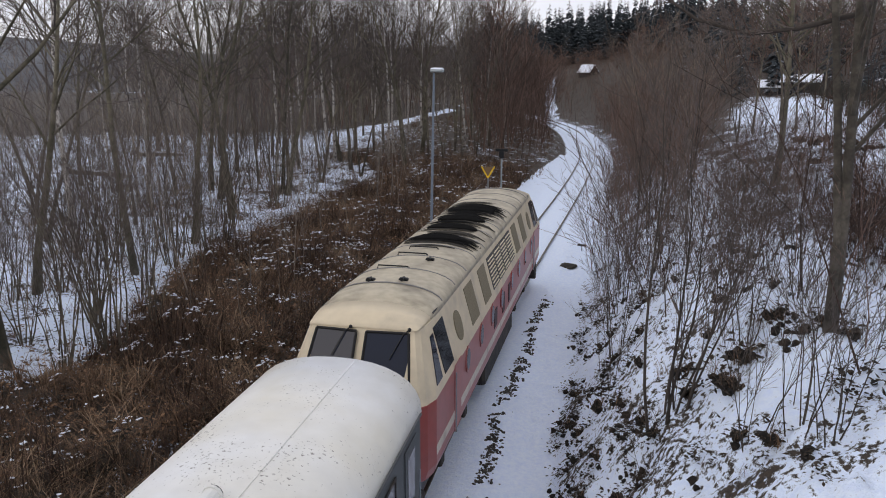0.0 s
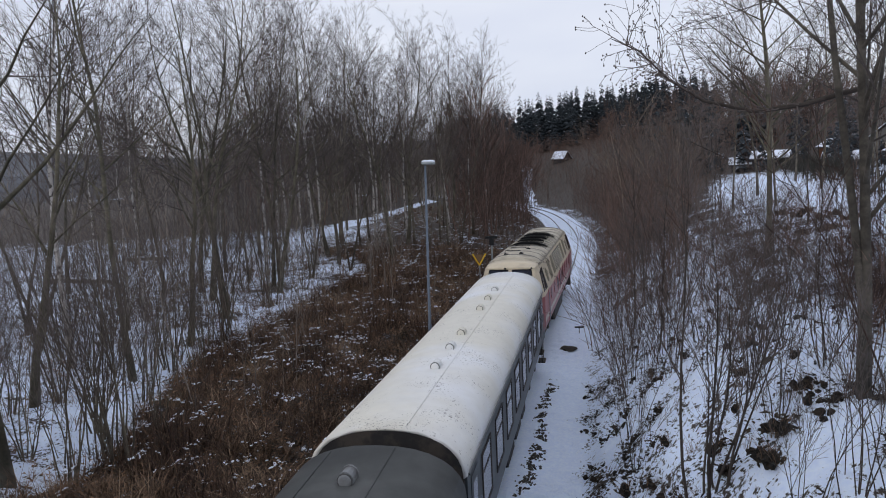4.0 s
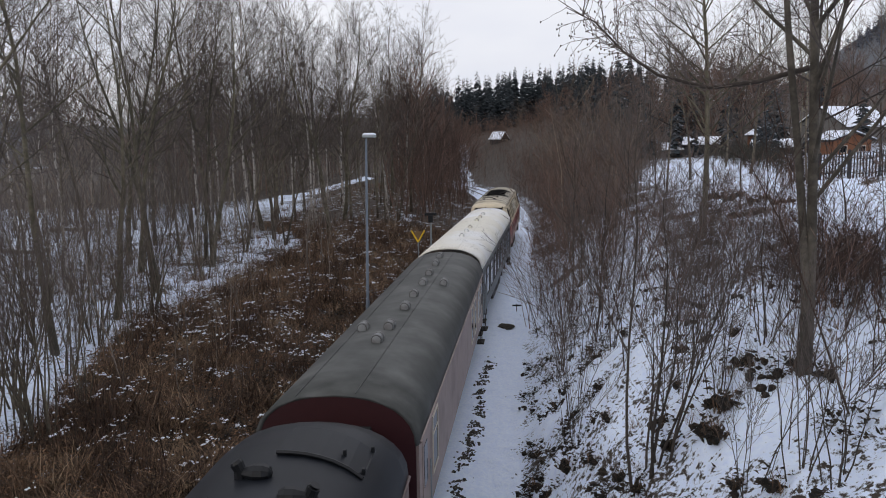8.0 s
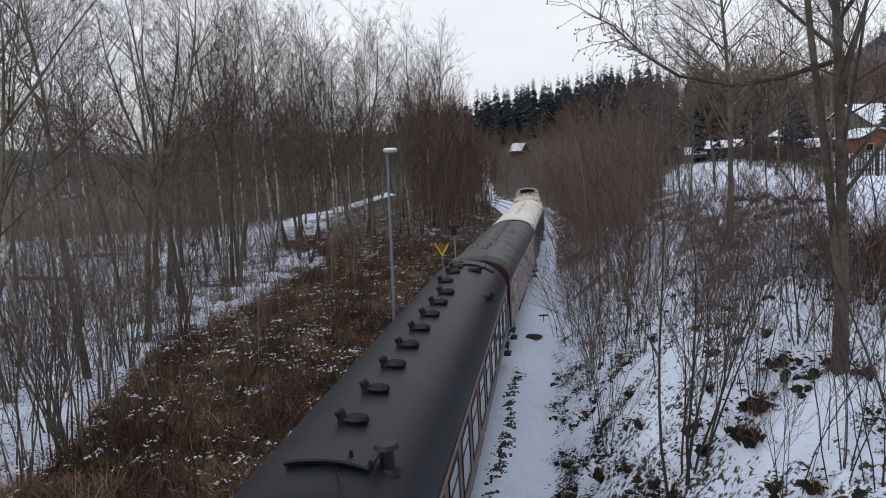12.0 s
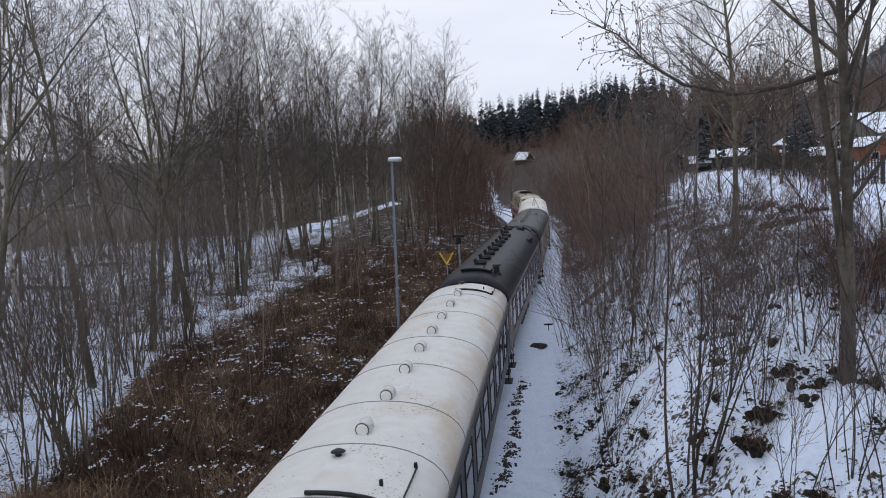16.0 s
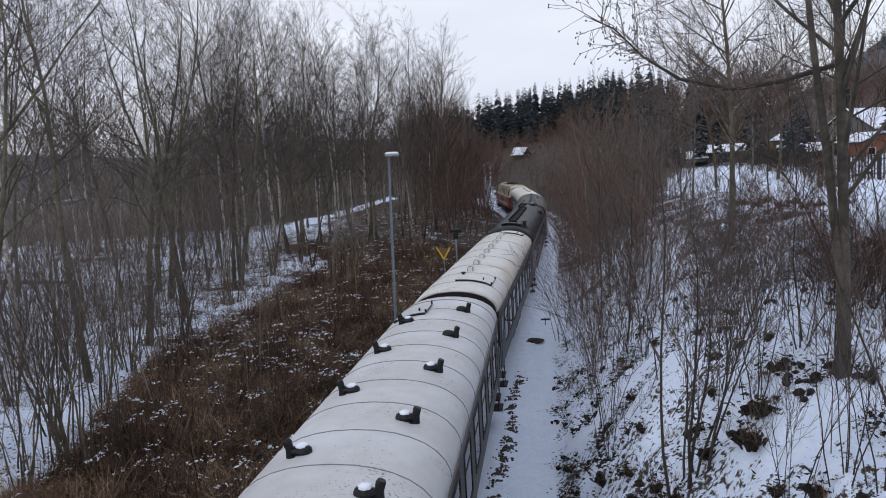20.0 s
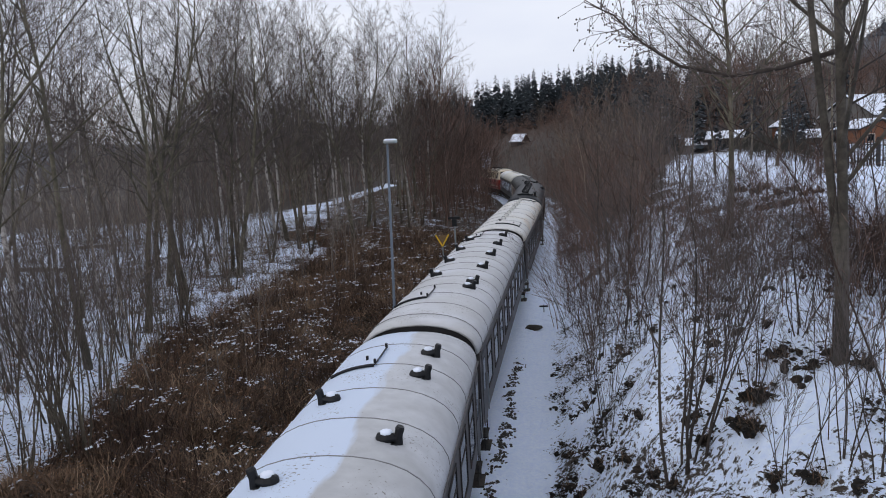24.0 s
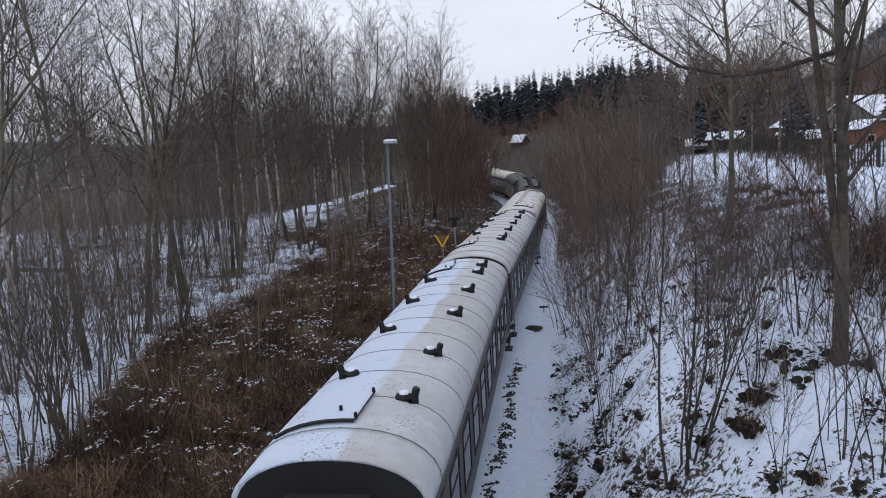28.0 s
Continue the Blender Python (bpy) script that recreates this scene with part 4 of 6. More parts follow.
    for x, y in ((0.25, -6.6), (0.35, -4.7), (-0.45, -6.7)):
        part("horn", Mesh().box(x - 0.10, y - 0.06, zt(x) - 0.05, x + 0.10, y + 0.06, zt(x) + 0.05, 0.02).tube([(x, y - 0.16, zt(x) + 0.05), (x, y + 0.05, zt(x) + 0.05)], [0.045, 0.02], 8), IRON, roof)
    # windscreens and lamps at both ends
    for sgn in (-1, 1):
        yb, yt = sgn * (h - 0.00), sgn * (h - 0.72)
        def face(x, z, out):
            f = (z - 2.55) / 1.21
            bow = 0.10 * (abs(x) / 1.2) ** 2
            return (x, yb + (yt - yb) * f - sgn * bow + sgn * out, z + 0.5 * out)
        for x0, x1 in ((-1.04, -0.10), (0.10, 1.04)):
            tilt = 0.13
            q = [(x0, 2.84), (x1, 2.84), (x1 - (tilt if x1 > 0.5 else 0), 3.68), (x0 + (tilt if x0 < -0.5 else 0), 3.68)]
            w = part("windscreen", Mesh().loft([[face(x, z, -0.02) for x, z in q], [face(x, z, 0.035) for x, z in q]]), CAB_GLASS, v, "dark raked windscreen")
            fr = Mesh()
            for i in range(4):
                fr.tube([face(*q[i], 0.035), face(*q[(i + 1) % 4], 0.035)], 0.028, 6)
            part("rubber_frame", fr, RUBBER, w)
            part("wiper", Mesh().tube([face(x1 - 0.12, 3.74, 0.05), face(x1 - 0.22, 3.66, 0.06), face(x1 - 0.42, 3.25, 0.06)], 0.012, 5).ball(face(x1 - 0.12, 3.74, 0.05), 0.04, 1.0, 6), IRON, w)
        for x in (-0.95, 0.95):
            part("headlamp", Mesh().tube([(x, sgn * (h - 0.05), 1.75), (x, sgn * (h + 0.06), 1.75)], [0.15, 0.13], 14), GALV, v, "round headlamp")
        part("nose_stripe", Mesh().box(-1.25, min(sgn * h, sgn * (h + 0.008)), 1.42, 1.25, max(sgn * h, sgn * (h + 0.008)), 1.62), WHITE_STRIPE, v)
        part("snow_plough", Mesh().box(-1.35, sgn * h - 0.15, 0.25, 1.35, sgn * h + 0.15, 1.0, 0.05), STEEL, v)
        part("grab_rail", Mesh().tube([(-1.0, sgn * (h + 0.05), 2.55), (1.0, sgn * (h + 0.05), 2.55)], 0.018, 6), GALV, v)
    # along the sides: cab windows, round windows, grilles and louvres in the leaning shoulder
    for sgn in (-1, 1):
        def sh(y, z, out):
            f = (z - 2.55) / 1.21
            return (sgn * (H + (1.17 - H) * f + out), y, z + 0.34 * out)
        def panel(name, y0, y1, z0, z1, mat, label="", out=0.012, slant=0.0):
            q = [(y0, z0), (y1, z0), (y1 - slant, z1), (y0 + slant, z1)]
            rim = [sh(y, z, -0.02) for y, z in q]
            return part(name, Mesh().loft([rim, [sh(y, z, out) for y, z in q]]), mat, v, label)
        for e in (-1, 1):
            a = e * (h - 0.62)
            q = [(a - e * 0.05, 2.72), (a - e * 0.50, 2.72), (a - e * 0.62, 3.55), (a - e * 0.42, 3.55)]
            part("cab_window", Mesh().loft([[sh(y, z, -0.02) for y, z in q], [sh(y, z, 0.014) for y, z in q]]), CAB_GLASS, v, "dark cab side window")
            panel("cab_window", min(a - e * 0.72, a - e * 1.5), max(a - e * 0.72, a - e * 1.5), 2.70, 3.62, GLASS, "dark cab side window")
            part("round_window", Mesh().loft([[sh(e * (h - 3.1) + 0.30 * math.cos(t), 3.12 + 0.32 * math.sin(t), o) for t in (6.28319 * i / 20 for i in range(20))] for o in (-0.02, 0.02)]), TAN_GRILLE, v, "round grille")
        for y in (-4.6, -2.9, 2.9, 4.6):
            panel("grille", y - 0.45, y + 0.45, 2.74, 3.60, TAN_GRILLE, "rectangular air grille")
        for y in (-1.55, -0.52, 0.52, 1.55):
            base = panel("louvre", y - 0.48, y + 0.48, 2.76, 3.60, SEAM_DARK, "louvre panel with pale slats")
            for k in range(8):
                z = 2.80 + 0.098 * k
                part("slat", Mesh().loft([[sh(y - 0.42, z, 0.0), sh(y - 0.42, z + 0.05, 0.0), sh(y - 0.42, z + 0.02, 0.04)], [sh(y + 0.42, z, 0.0), sh(y + 0.42, z + 0.05, 0.0), sh(y + 0.42, z + 0.02, 0.04)]]), CREAM, base)
        for k, y in enumerate((-5.9, -4.2, -2.6, -1.0, 1.0, 2.6, 4.2, 5.9)):
            x = sgn * H
            ring = lambda r0, o: [(x + sgn * o, y + r0 * 0.20 * math.cos(t), 2.25 + r0 * 0.26 * math.sin(t)) for t in (6.28319 * i / 18 for i in range(18))]
            p = part("porthole", Mesh().loft([ring(1.2, -0.01), ring(1.2, 0.02), ring(1.0, 0.025)]), RED, v, "oval window in the red side")
            part("pane", Mesh().loft([ring(0.95, 0.0), ring(0.95, 0.03)]), GLASS, p)
        for y0, y1, z0, z1 in ((-2.3, -1.8, 1.75, 2.25), (-0.85, -0.45, 1.75, 2.3), (0.3, 0.65, 1.75, 2.3)):
            x = sgn * H
            part("hatch", Mesh().box(min(x, x + sgn * 0.015), y0, z0, max(x, x + sgn * 0.015), y1, z1, 0.003), MAROON, v, "dark red service hatch")
        for y in (-h + 2.35, h - 2.35):
            x = sgn * H
            d = part("door", Mesh().box(min(x, x + sgn * 0.012), y - 0.32, 1.15, max(x, x + sgn * 0.012), y + 0.32, 2.6, 0.003), RED, v)
            part("handrail", Mesh().tube([(x + sgn * 0.06, y - 0.42, 1.2), (x + sgn * 0.06, y - 0.42, 2.5)], 0.018, 6), GALV, d)
        tank = Mesh().box(min(sgn * 0.5, sgn * 1.32), -2.6, 0.35, max(sgn * 0.5, sgn * 1.32), 2.6, 1.05, 0.08)
        part("tank", tank, STEEL, v, "black side tank")
    for ob in v.children:
        if ob.name.split(".")[0] not in ("snow_plough", "tank"):
            ob.location.z = 0.10
    running_gear(v, h + 0.1, h - 3.6)
    ROLLING.append((v, c, h - 3.6, -0.34))


build_locomotive()

# ---- bare trees ----
def branch(rng, start, way, length, radius, depth, out, wander=0.12, lift=0.10, kids=None, spread=0.75, low=0.34, limb=1.0):
    """Grows one branch and its offshoots as (points, radii, depth) into out."""
    n = 4 if depth else 7
    p, w = Vector(start), Vector(way).normalized()
    pts, rad = [p.copy()], [radius]
    for i in range(n):
        w = (w + Vector((rng.gauss(0, wander), rng.gauss(0, wander), rng.gauss(0, wander * 0.6) + lift / n)).normalized() * wander * 1.4 + Vector((0, 0, lift / n))).normalized()
        p = p + w * (length / n)
        pts.append(p.copy())
        rad.append(max(radius * (1 - 0.86 * (i + 1) / n), 0.004))
    out.append((pts, rad, depth))
    many = kids[depth] if depth < len(kids) else 0
    first = low if depth == 0 else 0.2
    for k in range(many):
        f = first + (0.97 - first) * (k + rng.random()) / many
        i = min(int(f * n), n - 1)
        at = pts[i].lerp(pts[i + 1], f * n - i)
        along = (pts[i + 1] - pts[i]).normalized()
        side = along.orthogonal().normalized()
        side.rotate(Matrix.Rotation(rng.uniform(0, 6.283), 3, along))
        new_way = along * rng.uniform(0.55, 1.0) + side * spread * rng.uniform(0.7, 1.2)
        size = length * (1.05 - 0.6 * f) * rng.uniform(0.38, 0.62) * (1.0 if depth else limb)
        branch(rng, at, new_way, size, max(rad[i] * rng.uniform(0.38, 0.58), 0.006), depth + 1, out, wander * 1.06, lift, kids, spread)


def tree_meshes(seed, height, radius, kids, wander, bark, twig, lean=0.0, forks=1, spread=0.75, low=0.34, limb=1.0):
    """Two meshes: the trunk with its thick limbs, and the crown of thin branches and twigs."""
    rng = random.Random(seed)
    out = []
    for k in range(forks):
        way = Vector((lean + (rng.uniform(-0.25, 0.25) if forks > 1 else 0), rng.uniform(-0.05, 0.05) + (rng.uniform(-0.25, 0.25) if forks > 1 else 0), 1))
        branch(rng, (rng.uniform(-0.12, 0.12) * (forks > 1), 0, -0.3), way, height * rng.uniform(0.85, 1.0), radius * rng.uniform(0.7, 1.0), 0, out, wander, 0.10, kids, spread, low, limb)
    trunk, crown = Mesh(), Mesh()
    for pts, rad, depth in out:
        if depth == 0:
            rad[0] *= 1.35
            trunk.tube(pts, rad, 8)
        elif depth == 1:
            (crown if bark is BIRCH else trunk).tube(pts, rad, 5, False)
        else:
            q = (0, 2, 4) if depth == 2 else (0, 4)
            crown.tube([pts[i] for i in q], [max(rad[i], 0.006) for i in q], 3, False)
    return trunk.data("trunk", bark, True), crown.data("crown", twig)


def bare_tree(kind, at, turn, size, label, group=""):
    t = thing("bare_tree", label, "tree", group)
    for name, me in zip(("trunk", "crown"), kind):
        ob = new(name, me)
        ob.parent = t
    t.matrix_world = Matrix.LocRotScale(at, Euler((0, 0, turn)), (size, size, size))
    return t


def spot(x, y, dz=0.0):
    return (x, y, float(ground_z(x, y)) + dz)


def build_trees():
    r = random.Random(11)
    alder = [tree_meshes(20 + k, 17, 0.15, (17, 6, 5), 0.085, OLIVEBARK, DARKTWIG, 0.03, spread=0.8, low=0.36, limb=0.78) for k in range(4)]
    twin = [tree_meshes(40 + k, 14, 0.085, (19, 7, 5), 0.09, BARK, TWIG, 0.03, forks=2, spread=0.7, limb=0.62) for k in range(2)]
    birch = [tree_meshes(60 + k, 18, 0.11, (26, 7, 5), 0.05, BIRCH, TWIG, 0.0, spread=0.62, limb=0.7) for k in range(2)]
    slim = [tree_meshes(70 + k, 16, 0.105, (22, 7, 4), 0.065, BARK, TWIG, 0.02, spread=0.68, limb=0.78) for k in range(4)] + [tree_meshes(80 + k, 17, 0.10, (22, 6, 4), 0.05, BIRCH, TWIG, 0.0, spread=0.64, limb=0.7) for k in range(2)]
    dense = [tree_meshes(50 + k, 18, 0.12, (23, 7, 5), 0.05, BARK if k else BIRCH, TWIG, 0.0, spread=0.68, low=0.24, limb=0.85) for k in range(2)]
    # tall trees of the left-hand wood
    places = [(-10.8, 16.2), (-19.8, 29.5), (-24.5, 27.0), (-21.0, 38.5), (-17.6, 41.5), (-12.6, 53.0),
              (-14.5, 22), (-13.0, 25.5), (-16.5, 27), (-23, 33), (-13.6, 31), (-14.2, 36), (-15, 38), (-18.6, 36), (-14.5, 44), (-16, 47), (-20, 45), (-14.5, 50), (-16, 56),
              (-30, 46), (-10.5, 58), (-8.6, 63), (-17, 62), (-22, 66), (-12, 70), (-7.0, 70), (-15, 76), (-9, 79), (-20, 82)]
    for k, (x, y) in enumerate(places):
        size = r.uniform(0.9, 1.2)
        if k % 5 == 3:
            bare_tree(birch[k % 2], spot(x, y), r.uniform(0, 6.28), size, "slender white-barked birch standing bare in snow", "birches of the wood")
        elif k % 4 == 1:
            bare_tree(twin[k % 2], spot(x, y), r.uniform(0, 6.28), size, "bare twin-stemmed tree in the snowy wood", "bare trees of the wood")
        else:
            bare_tree(alder[k % 4], spot(x, y), r.uniform(0, 6.28), size, "tall bare grey-brown tree in the snowy wood", "bare trees of the wood")
    for k in range(16):
        s, d = r.uniform(26, 95), -r.uniform(17, 52)
        x, y, _ = on_track(s, d)
        while path_off(x, y) < 2 or (y > 50 and 2.9 - 0.15 * y > x > -24 and k % 3):
            x -= 2.5
        bare_tree(slim[k % 6], spot(x, y), r.uniform(0, 6.28), r.uniform(0.8, 1.1), "tall bare tree in the snowy wood", "bare trees of the wood")
    for k, (x, y) in enumerate(((-15.5, 47), (-18.5, 52), (-14.6, 57), (-20.5, 60), (-17, 66), (-22.5, 71), (-16.4, 73), (-19.5, 80), (-23, 88), (-18, 90), (-15, 84), (-21, 98), (-22.5, 54), (-17.2, 61), (-24, 64), (-13.8, 67), (-19, 72))):
        bare_tree(dense[1 - k % 2], spot(x, y), r.uniform(0, 6.28), 1.22 - 0.004 * (y - 47), "tall white-barked birch beside the snowy footpath" if k % 2 else "tall bare tree beside the snowy footpath", "birches of the wood" if k % 2 else "bare trees of the wood")
    for k, (x, y) in enumerate(((-7.5, 66), (-10.5, 66), (-13.5, 64), (-9.2, 72), (-12.8, 74), (-6.8, 78), (-10.6, 80), (-14.2, 82), (-8.0, 86), (-11.5, 88), (-7.2, 94), (-10.2, 97), (-13.5, 95), (-8.8, 104), (-12, 108), (-16.5, 70), (-18.5, 77), (-16.0, 88))):
        bare_tree(dense[k % 2] if k % 3 else slim[k % 4], spot(x, y), r.uniform(0, 6.28), r.uniform(1.0, 1.2), "tall bare tree between the footpath and the track", "bare trees of the wood")
    bare_tree(birch[0], spot(-8.6, 74), 1.0, 1.08, "tall white birch rising above the wood", "birches of the wood")
    for k in range(46):
        y = 84 + 95 * r.random()
        x0, _, _ = on_track(y)
        x = x0 - 7 - 40 * r.random() ** 1.4
        if y < 125 and -29 < x < 2.9 - 0.15 * y:
            x = -29 - 12 * r.random()
        bare_tree(slim[k % 6], spot(x, y), r.uniform(0, 6.28), r.uniform(0.75, 1.05), "bare tree in the far wood beside the track", "bare trees of the wood")
    # trees of the right-hand bank
    big = tree_meshes(91, 15, 0.125, (34, 9, 6), 0.025, MOSSBARK, DARKTWIG, -0.038, low=0.2, limb=0.75)
    bare_tree(big, spot(7.62, 12.5), 0.0, 1.0, "mossy grey trunk of a bare tree on the snowy bank", "bare trees of the bank")
    low = Mesh().tube([(0.10, -0.1, -0.25), (0.06, -0.12, 1.6), (-0.12, -0.1, 3.4), (-0.34, -0.1, 5.2), (-0.62, 0.0, 8.5)], [0.08, 0.068, 0.06, 0.05, 0.02], 8)
    side = thing("bare_tree", "slim bare stem leaning against the thicker trunk", "tree", "bare trees of the bank", at=pose(*spot(7.48, 12.5)))
    part("trunk", low, MOSSBARK, side, "", True)
    # the long limb that reaches out over the cutting
    rr = random.Random(8)
    pts = [Vector(p) for p in ((7.66, 12.5, 9.40), (6.75, 12.6, 9.18), (6.1, 12.9, 9.12), (5.35, 13.1, 9.35), (4.8, 13.2, 9.75), (4.35, 13.3, 10.25), (3.9, 13.4, 10.5))]
    reach = thing("bare_branch", "long bare limb with buds reaching over the cutting", "branch")
    part("limb", Mesh().tube(pts, [0.044, 0.037, 0.032, 0.027, 0.020, 0.014, 0.006], 6), DARKBARK, reach, "", True)
    twigs = []
    for k in range(40):
        f = 0.5 + 5.1 * rr.random()
        i = int(f)
        branch(rr, pts[i].lerp(pts[i + 1], f - i), (rr.uniform(-1, 0.2), rr.uniform(-0.6, 0.6), rr.uniform(-0.25, 1.0)), rr.uniform(0.5, 1.3), 0.011, 2, twigs, 0.22, 0.05, (0, 0, 6, 0), 0.8)
    tw = Mesh()
    for p, q, _ in twigs:
        tw.tube(p, [max(x, 0.0035) for x in q], 3, False)
        tw.ball(p[-1], 0.014, 1.3, 5)
    part("twig_spray", tw, TWIG, reach, "fine twigs with buds")
    mid = tree_meshes(95, 15.0, 0.15, (36, 9, 6), 0.035, OLIVEBARK, DARKTWIG, 0.0, spread=1.0, low=0.25, limb=0.8)
    bare_tree(mid, spot(11.0, 33.0), 0.4, 1.0, "straight bare tree at the edge of the snowy field", "bare trees of the bank")
    whippy = [tree_meshes(98 + k, 9.5, 0.05, (18, 6, 4), 0.09, DARKBARK, TWIG, 0.05, spread=0.6, low=0.2, limb=0.6) for k in range(4)]
    for k, (x, y, s) in enumerate(((9.2, 25, 0.7), (12.9, 30, 0.7), (14.5, 40, 0.9), (13.4, 21.5, 0.75), (11.5, 17.5, 0.7), (15.5, 30, 0.8), (9.0, 44, 1.0), (12.5, 52, 0.95), (8.3, 58, 0.9), (14, 62, 1.1), (10, 70, 1.0), (16, 78, 1.1), (12, 88, 1.1), (20, 92, 1.2), (9.5, 100, 1.1), (26, 36, 1.2), (30, 52, 1.2), (24, 66, 1.2),
                                   (7.2, 30.5, 0.85), (6.4, 36.5, 0.9), (8.2, 38.5, 0.95), (7.0, 43.0, 0.95), (9.6, 48.5, 1.0), (6.6, 50.0, 0.9), (8.6, 53.5, 1.0), (11.0, 41.0, 0.9), (6.0, 27.2, 0.75), (5.6, 33.0, 0.8))):
        bare_tree(whippy[k % 4], spot(x, y), r.uniform(0, 6.28), s, "slim bare tree on the snowy bank", "bare trees of the bank")
    for k, (x, y, q) in enumerate(((16, 52, 0.9), (21, 60, 1.0), (14.5, 58, 0.9), (25, 58, 1.0), (20, 46, 0.8), (18, 66, 1.0), (28, 70, 1.0), (23, 74, 1.0), (33, 66, 1.1), (38, 74, 1.1))):
        bare_tree(slim[k % 4], spot(x, y), r.uniform(0, 6.28), q, "bare tree beside the snowy field", "bare trees of the bank")
    for k in range(34):
        y = 100 + 130 * r.random()
        x0, _, _ = on_track(min(y, 250))
        bare_tree(slim[k % 4], spot(x0 + 10 + 70 * r.random(), y), r.uniform(0, 6.28), r.uniform(0.4, 0.62), "bare tree on the wooded slope", "bare trees of the slope")


build_trees()


# ---- saplings, shrubs and undergrowth ----
def sapling(rng, height, thick, kids, lean, sides=3, thin=0.004):
    out = []
    branch(rng, (0, 0, -0.1), (rng.gauss(0, lean), rng.gauss(0, lean), 1), height, thick, 0, out, 0.12, 0.12, kids, 0.55)
    m = Mesh()
    for pts, rad, depth in out:
        k = (0, 2, 4, 7) if depth == 0 else (0, 2, 4) if depth == 1 else (0, 4)
        m.tube([pts[i] for i in k], [max(rad[i], thin) for i in k], 4 if depth == 0 else sides, False)
    return tri_arrays(m)


def stool_meshes(seed, height, stems, thick, lean, mat, kids=(6, 3)):
    """A many-stemmed shrub: each stem, and the spray of twigs."""
    rng = random.Random(seed)
    parts, b = [], Mesh()
    for _ in range(stems):
        out, a = [], Mesh()
        w = rng.uniform(0, 6.283)
        branch(rng, (0.18 * math.cos(w), 0.18 * math.sin(w), -0.15), (lean * rng.uniform(0.2, 1.1) * math.cos(w), lean * rng.uniform(0.2, 1.1) * math.sin(w), 1), height * rng.uniform(0.6, 1.0), thick * rng.uniform(0.6, 1.0), 0, out, 0.10, 0.10, kids, 0.45)
        for pts, rad, depth in out:
            (b if depth else a).tube(pts if depth == 0 else pts[::2], [max(q, 0.004) for q in (rad if depth == 0 else rad[::2])], 5 if depth == 0 else 3, False)
        parts.append(("stem", a.data("stem", mat, True)))
    return parts + [("twig_spray", b.data("twig_spray", TWIG))]


def build_stools():
    r = random.Random(101)
    tall = [stool_meshes(200 + k, 8.0, 7, 0.038, 0.22, BARK, (10, 3)) for k in range(5)]
    whip = [stool_meshes(220 + k, 4.8, 6, 0.019, 0.26, DARKBARK, (9, 3)) for k in range(5)]
    stout = stool_meshes(243, 5.6, 4, 0.034, 0.34, DARKBARK, (11, 4))
    def put(kind, x, y, size, label, group):
        t = thing("many_stemmed_shrub", label, "shrub", group)
        for name, me in kind:
            ob = new(name, me)
            ob.parent = t
        t.matrix_world = Matrix.LocRotScale(spot(x, y), Euler((0, 0, r.uniform(0, 6.28))), (size, size, size * r.uniform(0.9, 1.1)))
    for k in range(16):
        s = 12 + 58 * r.random() ** 1.4
        x, y, _ = on_track(s, -r.uniform(float(bank_edge(s)) - 1.0, 26))
        put(tall[k % 5], x, y, r.uniform(0.6, 1.1), "bare many-stemmed shrub rising from the snow", "shrubs of the wood")
    for k in range(14):
        s = r.uniform(12, 34)
        x, y, _ = on_track(s, -float(bank_edge(s)) + r.uniform(-5, 1.5))
        put(tall[k % 5], x, y, r.uniform(0.5, 0.9), "bare many-stemmed shrub at the edge of the withered bank", "shrubs of the wood")
    for k, (x, y, z) in enumerate(((5.11, 12.62, 1.1), (5.36, 12.59, 1.0), (4.56, 24.1, 0.9), (6.16, 14.6, 0.8), (6.51, 13.5, 0.8), (4.92, 25.4, 0.9), (5.93, 26.0, 1.0), (6.08, 10.0, 0.6), (6.5, 9.6, 0.7), (6.75, 9.2, 0.7), (6.91, 24.0, 1.0), (7.51, 20.7, 0.9),
                                   (4.35, 32.2, 1.1), (7.78, 17.6, 0.8), (7.5, 13.9, 0.7), (6.79, 15.6, 0.8), (4.6, 20.0, 0.9), (5.0, 28.4, 1.1), (6.6, 29.0, 1.1), (5.2, 36.0, 1.2), (7.2, 34.0, 1.2), (8.8, 27.0, 1.0), (9.6, 23.0, 0.9), (4.4, 17.6, 0.7), (8.4, 31.5, 1.1), (5.8, 21.8, 0.9))):
        put(stout if k < 2 else whip[k % 5], x, y, z * 0.95, "whippy bare shrub on the snowy bank", "shrubs of the bank")
    # coppiced clumps at the edge of the withered bank
    for k, (x, y) in enumerate(((-8.75, 17.55), (-8.38, 17.3), (-9.06, 16.05), (-10.67, 19.6), (-11.76, 28.9), (-11.5, 29.8), (-12.2, 26.7), (-10.74, 22.4), (-14.2, 23.0), (-14.7, 27.0), (-17.8, 28.5), (-13.5, 34.6), (-16.8, 37.3), (-13.9, 40.6))):
        put(tall[k % 5], x, y, r.uniform(0.75, 1.0), "bare many-stemmed shrub rising from the snow", "shrubs of the wood")


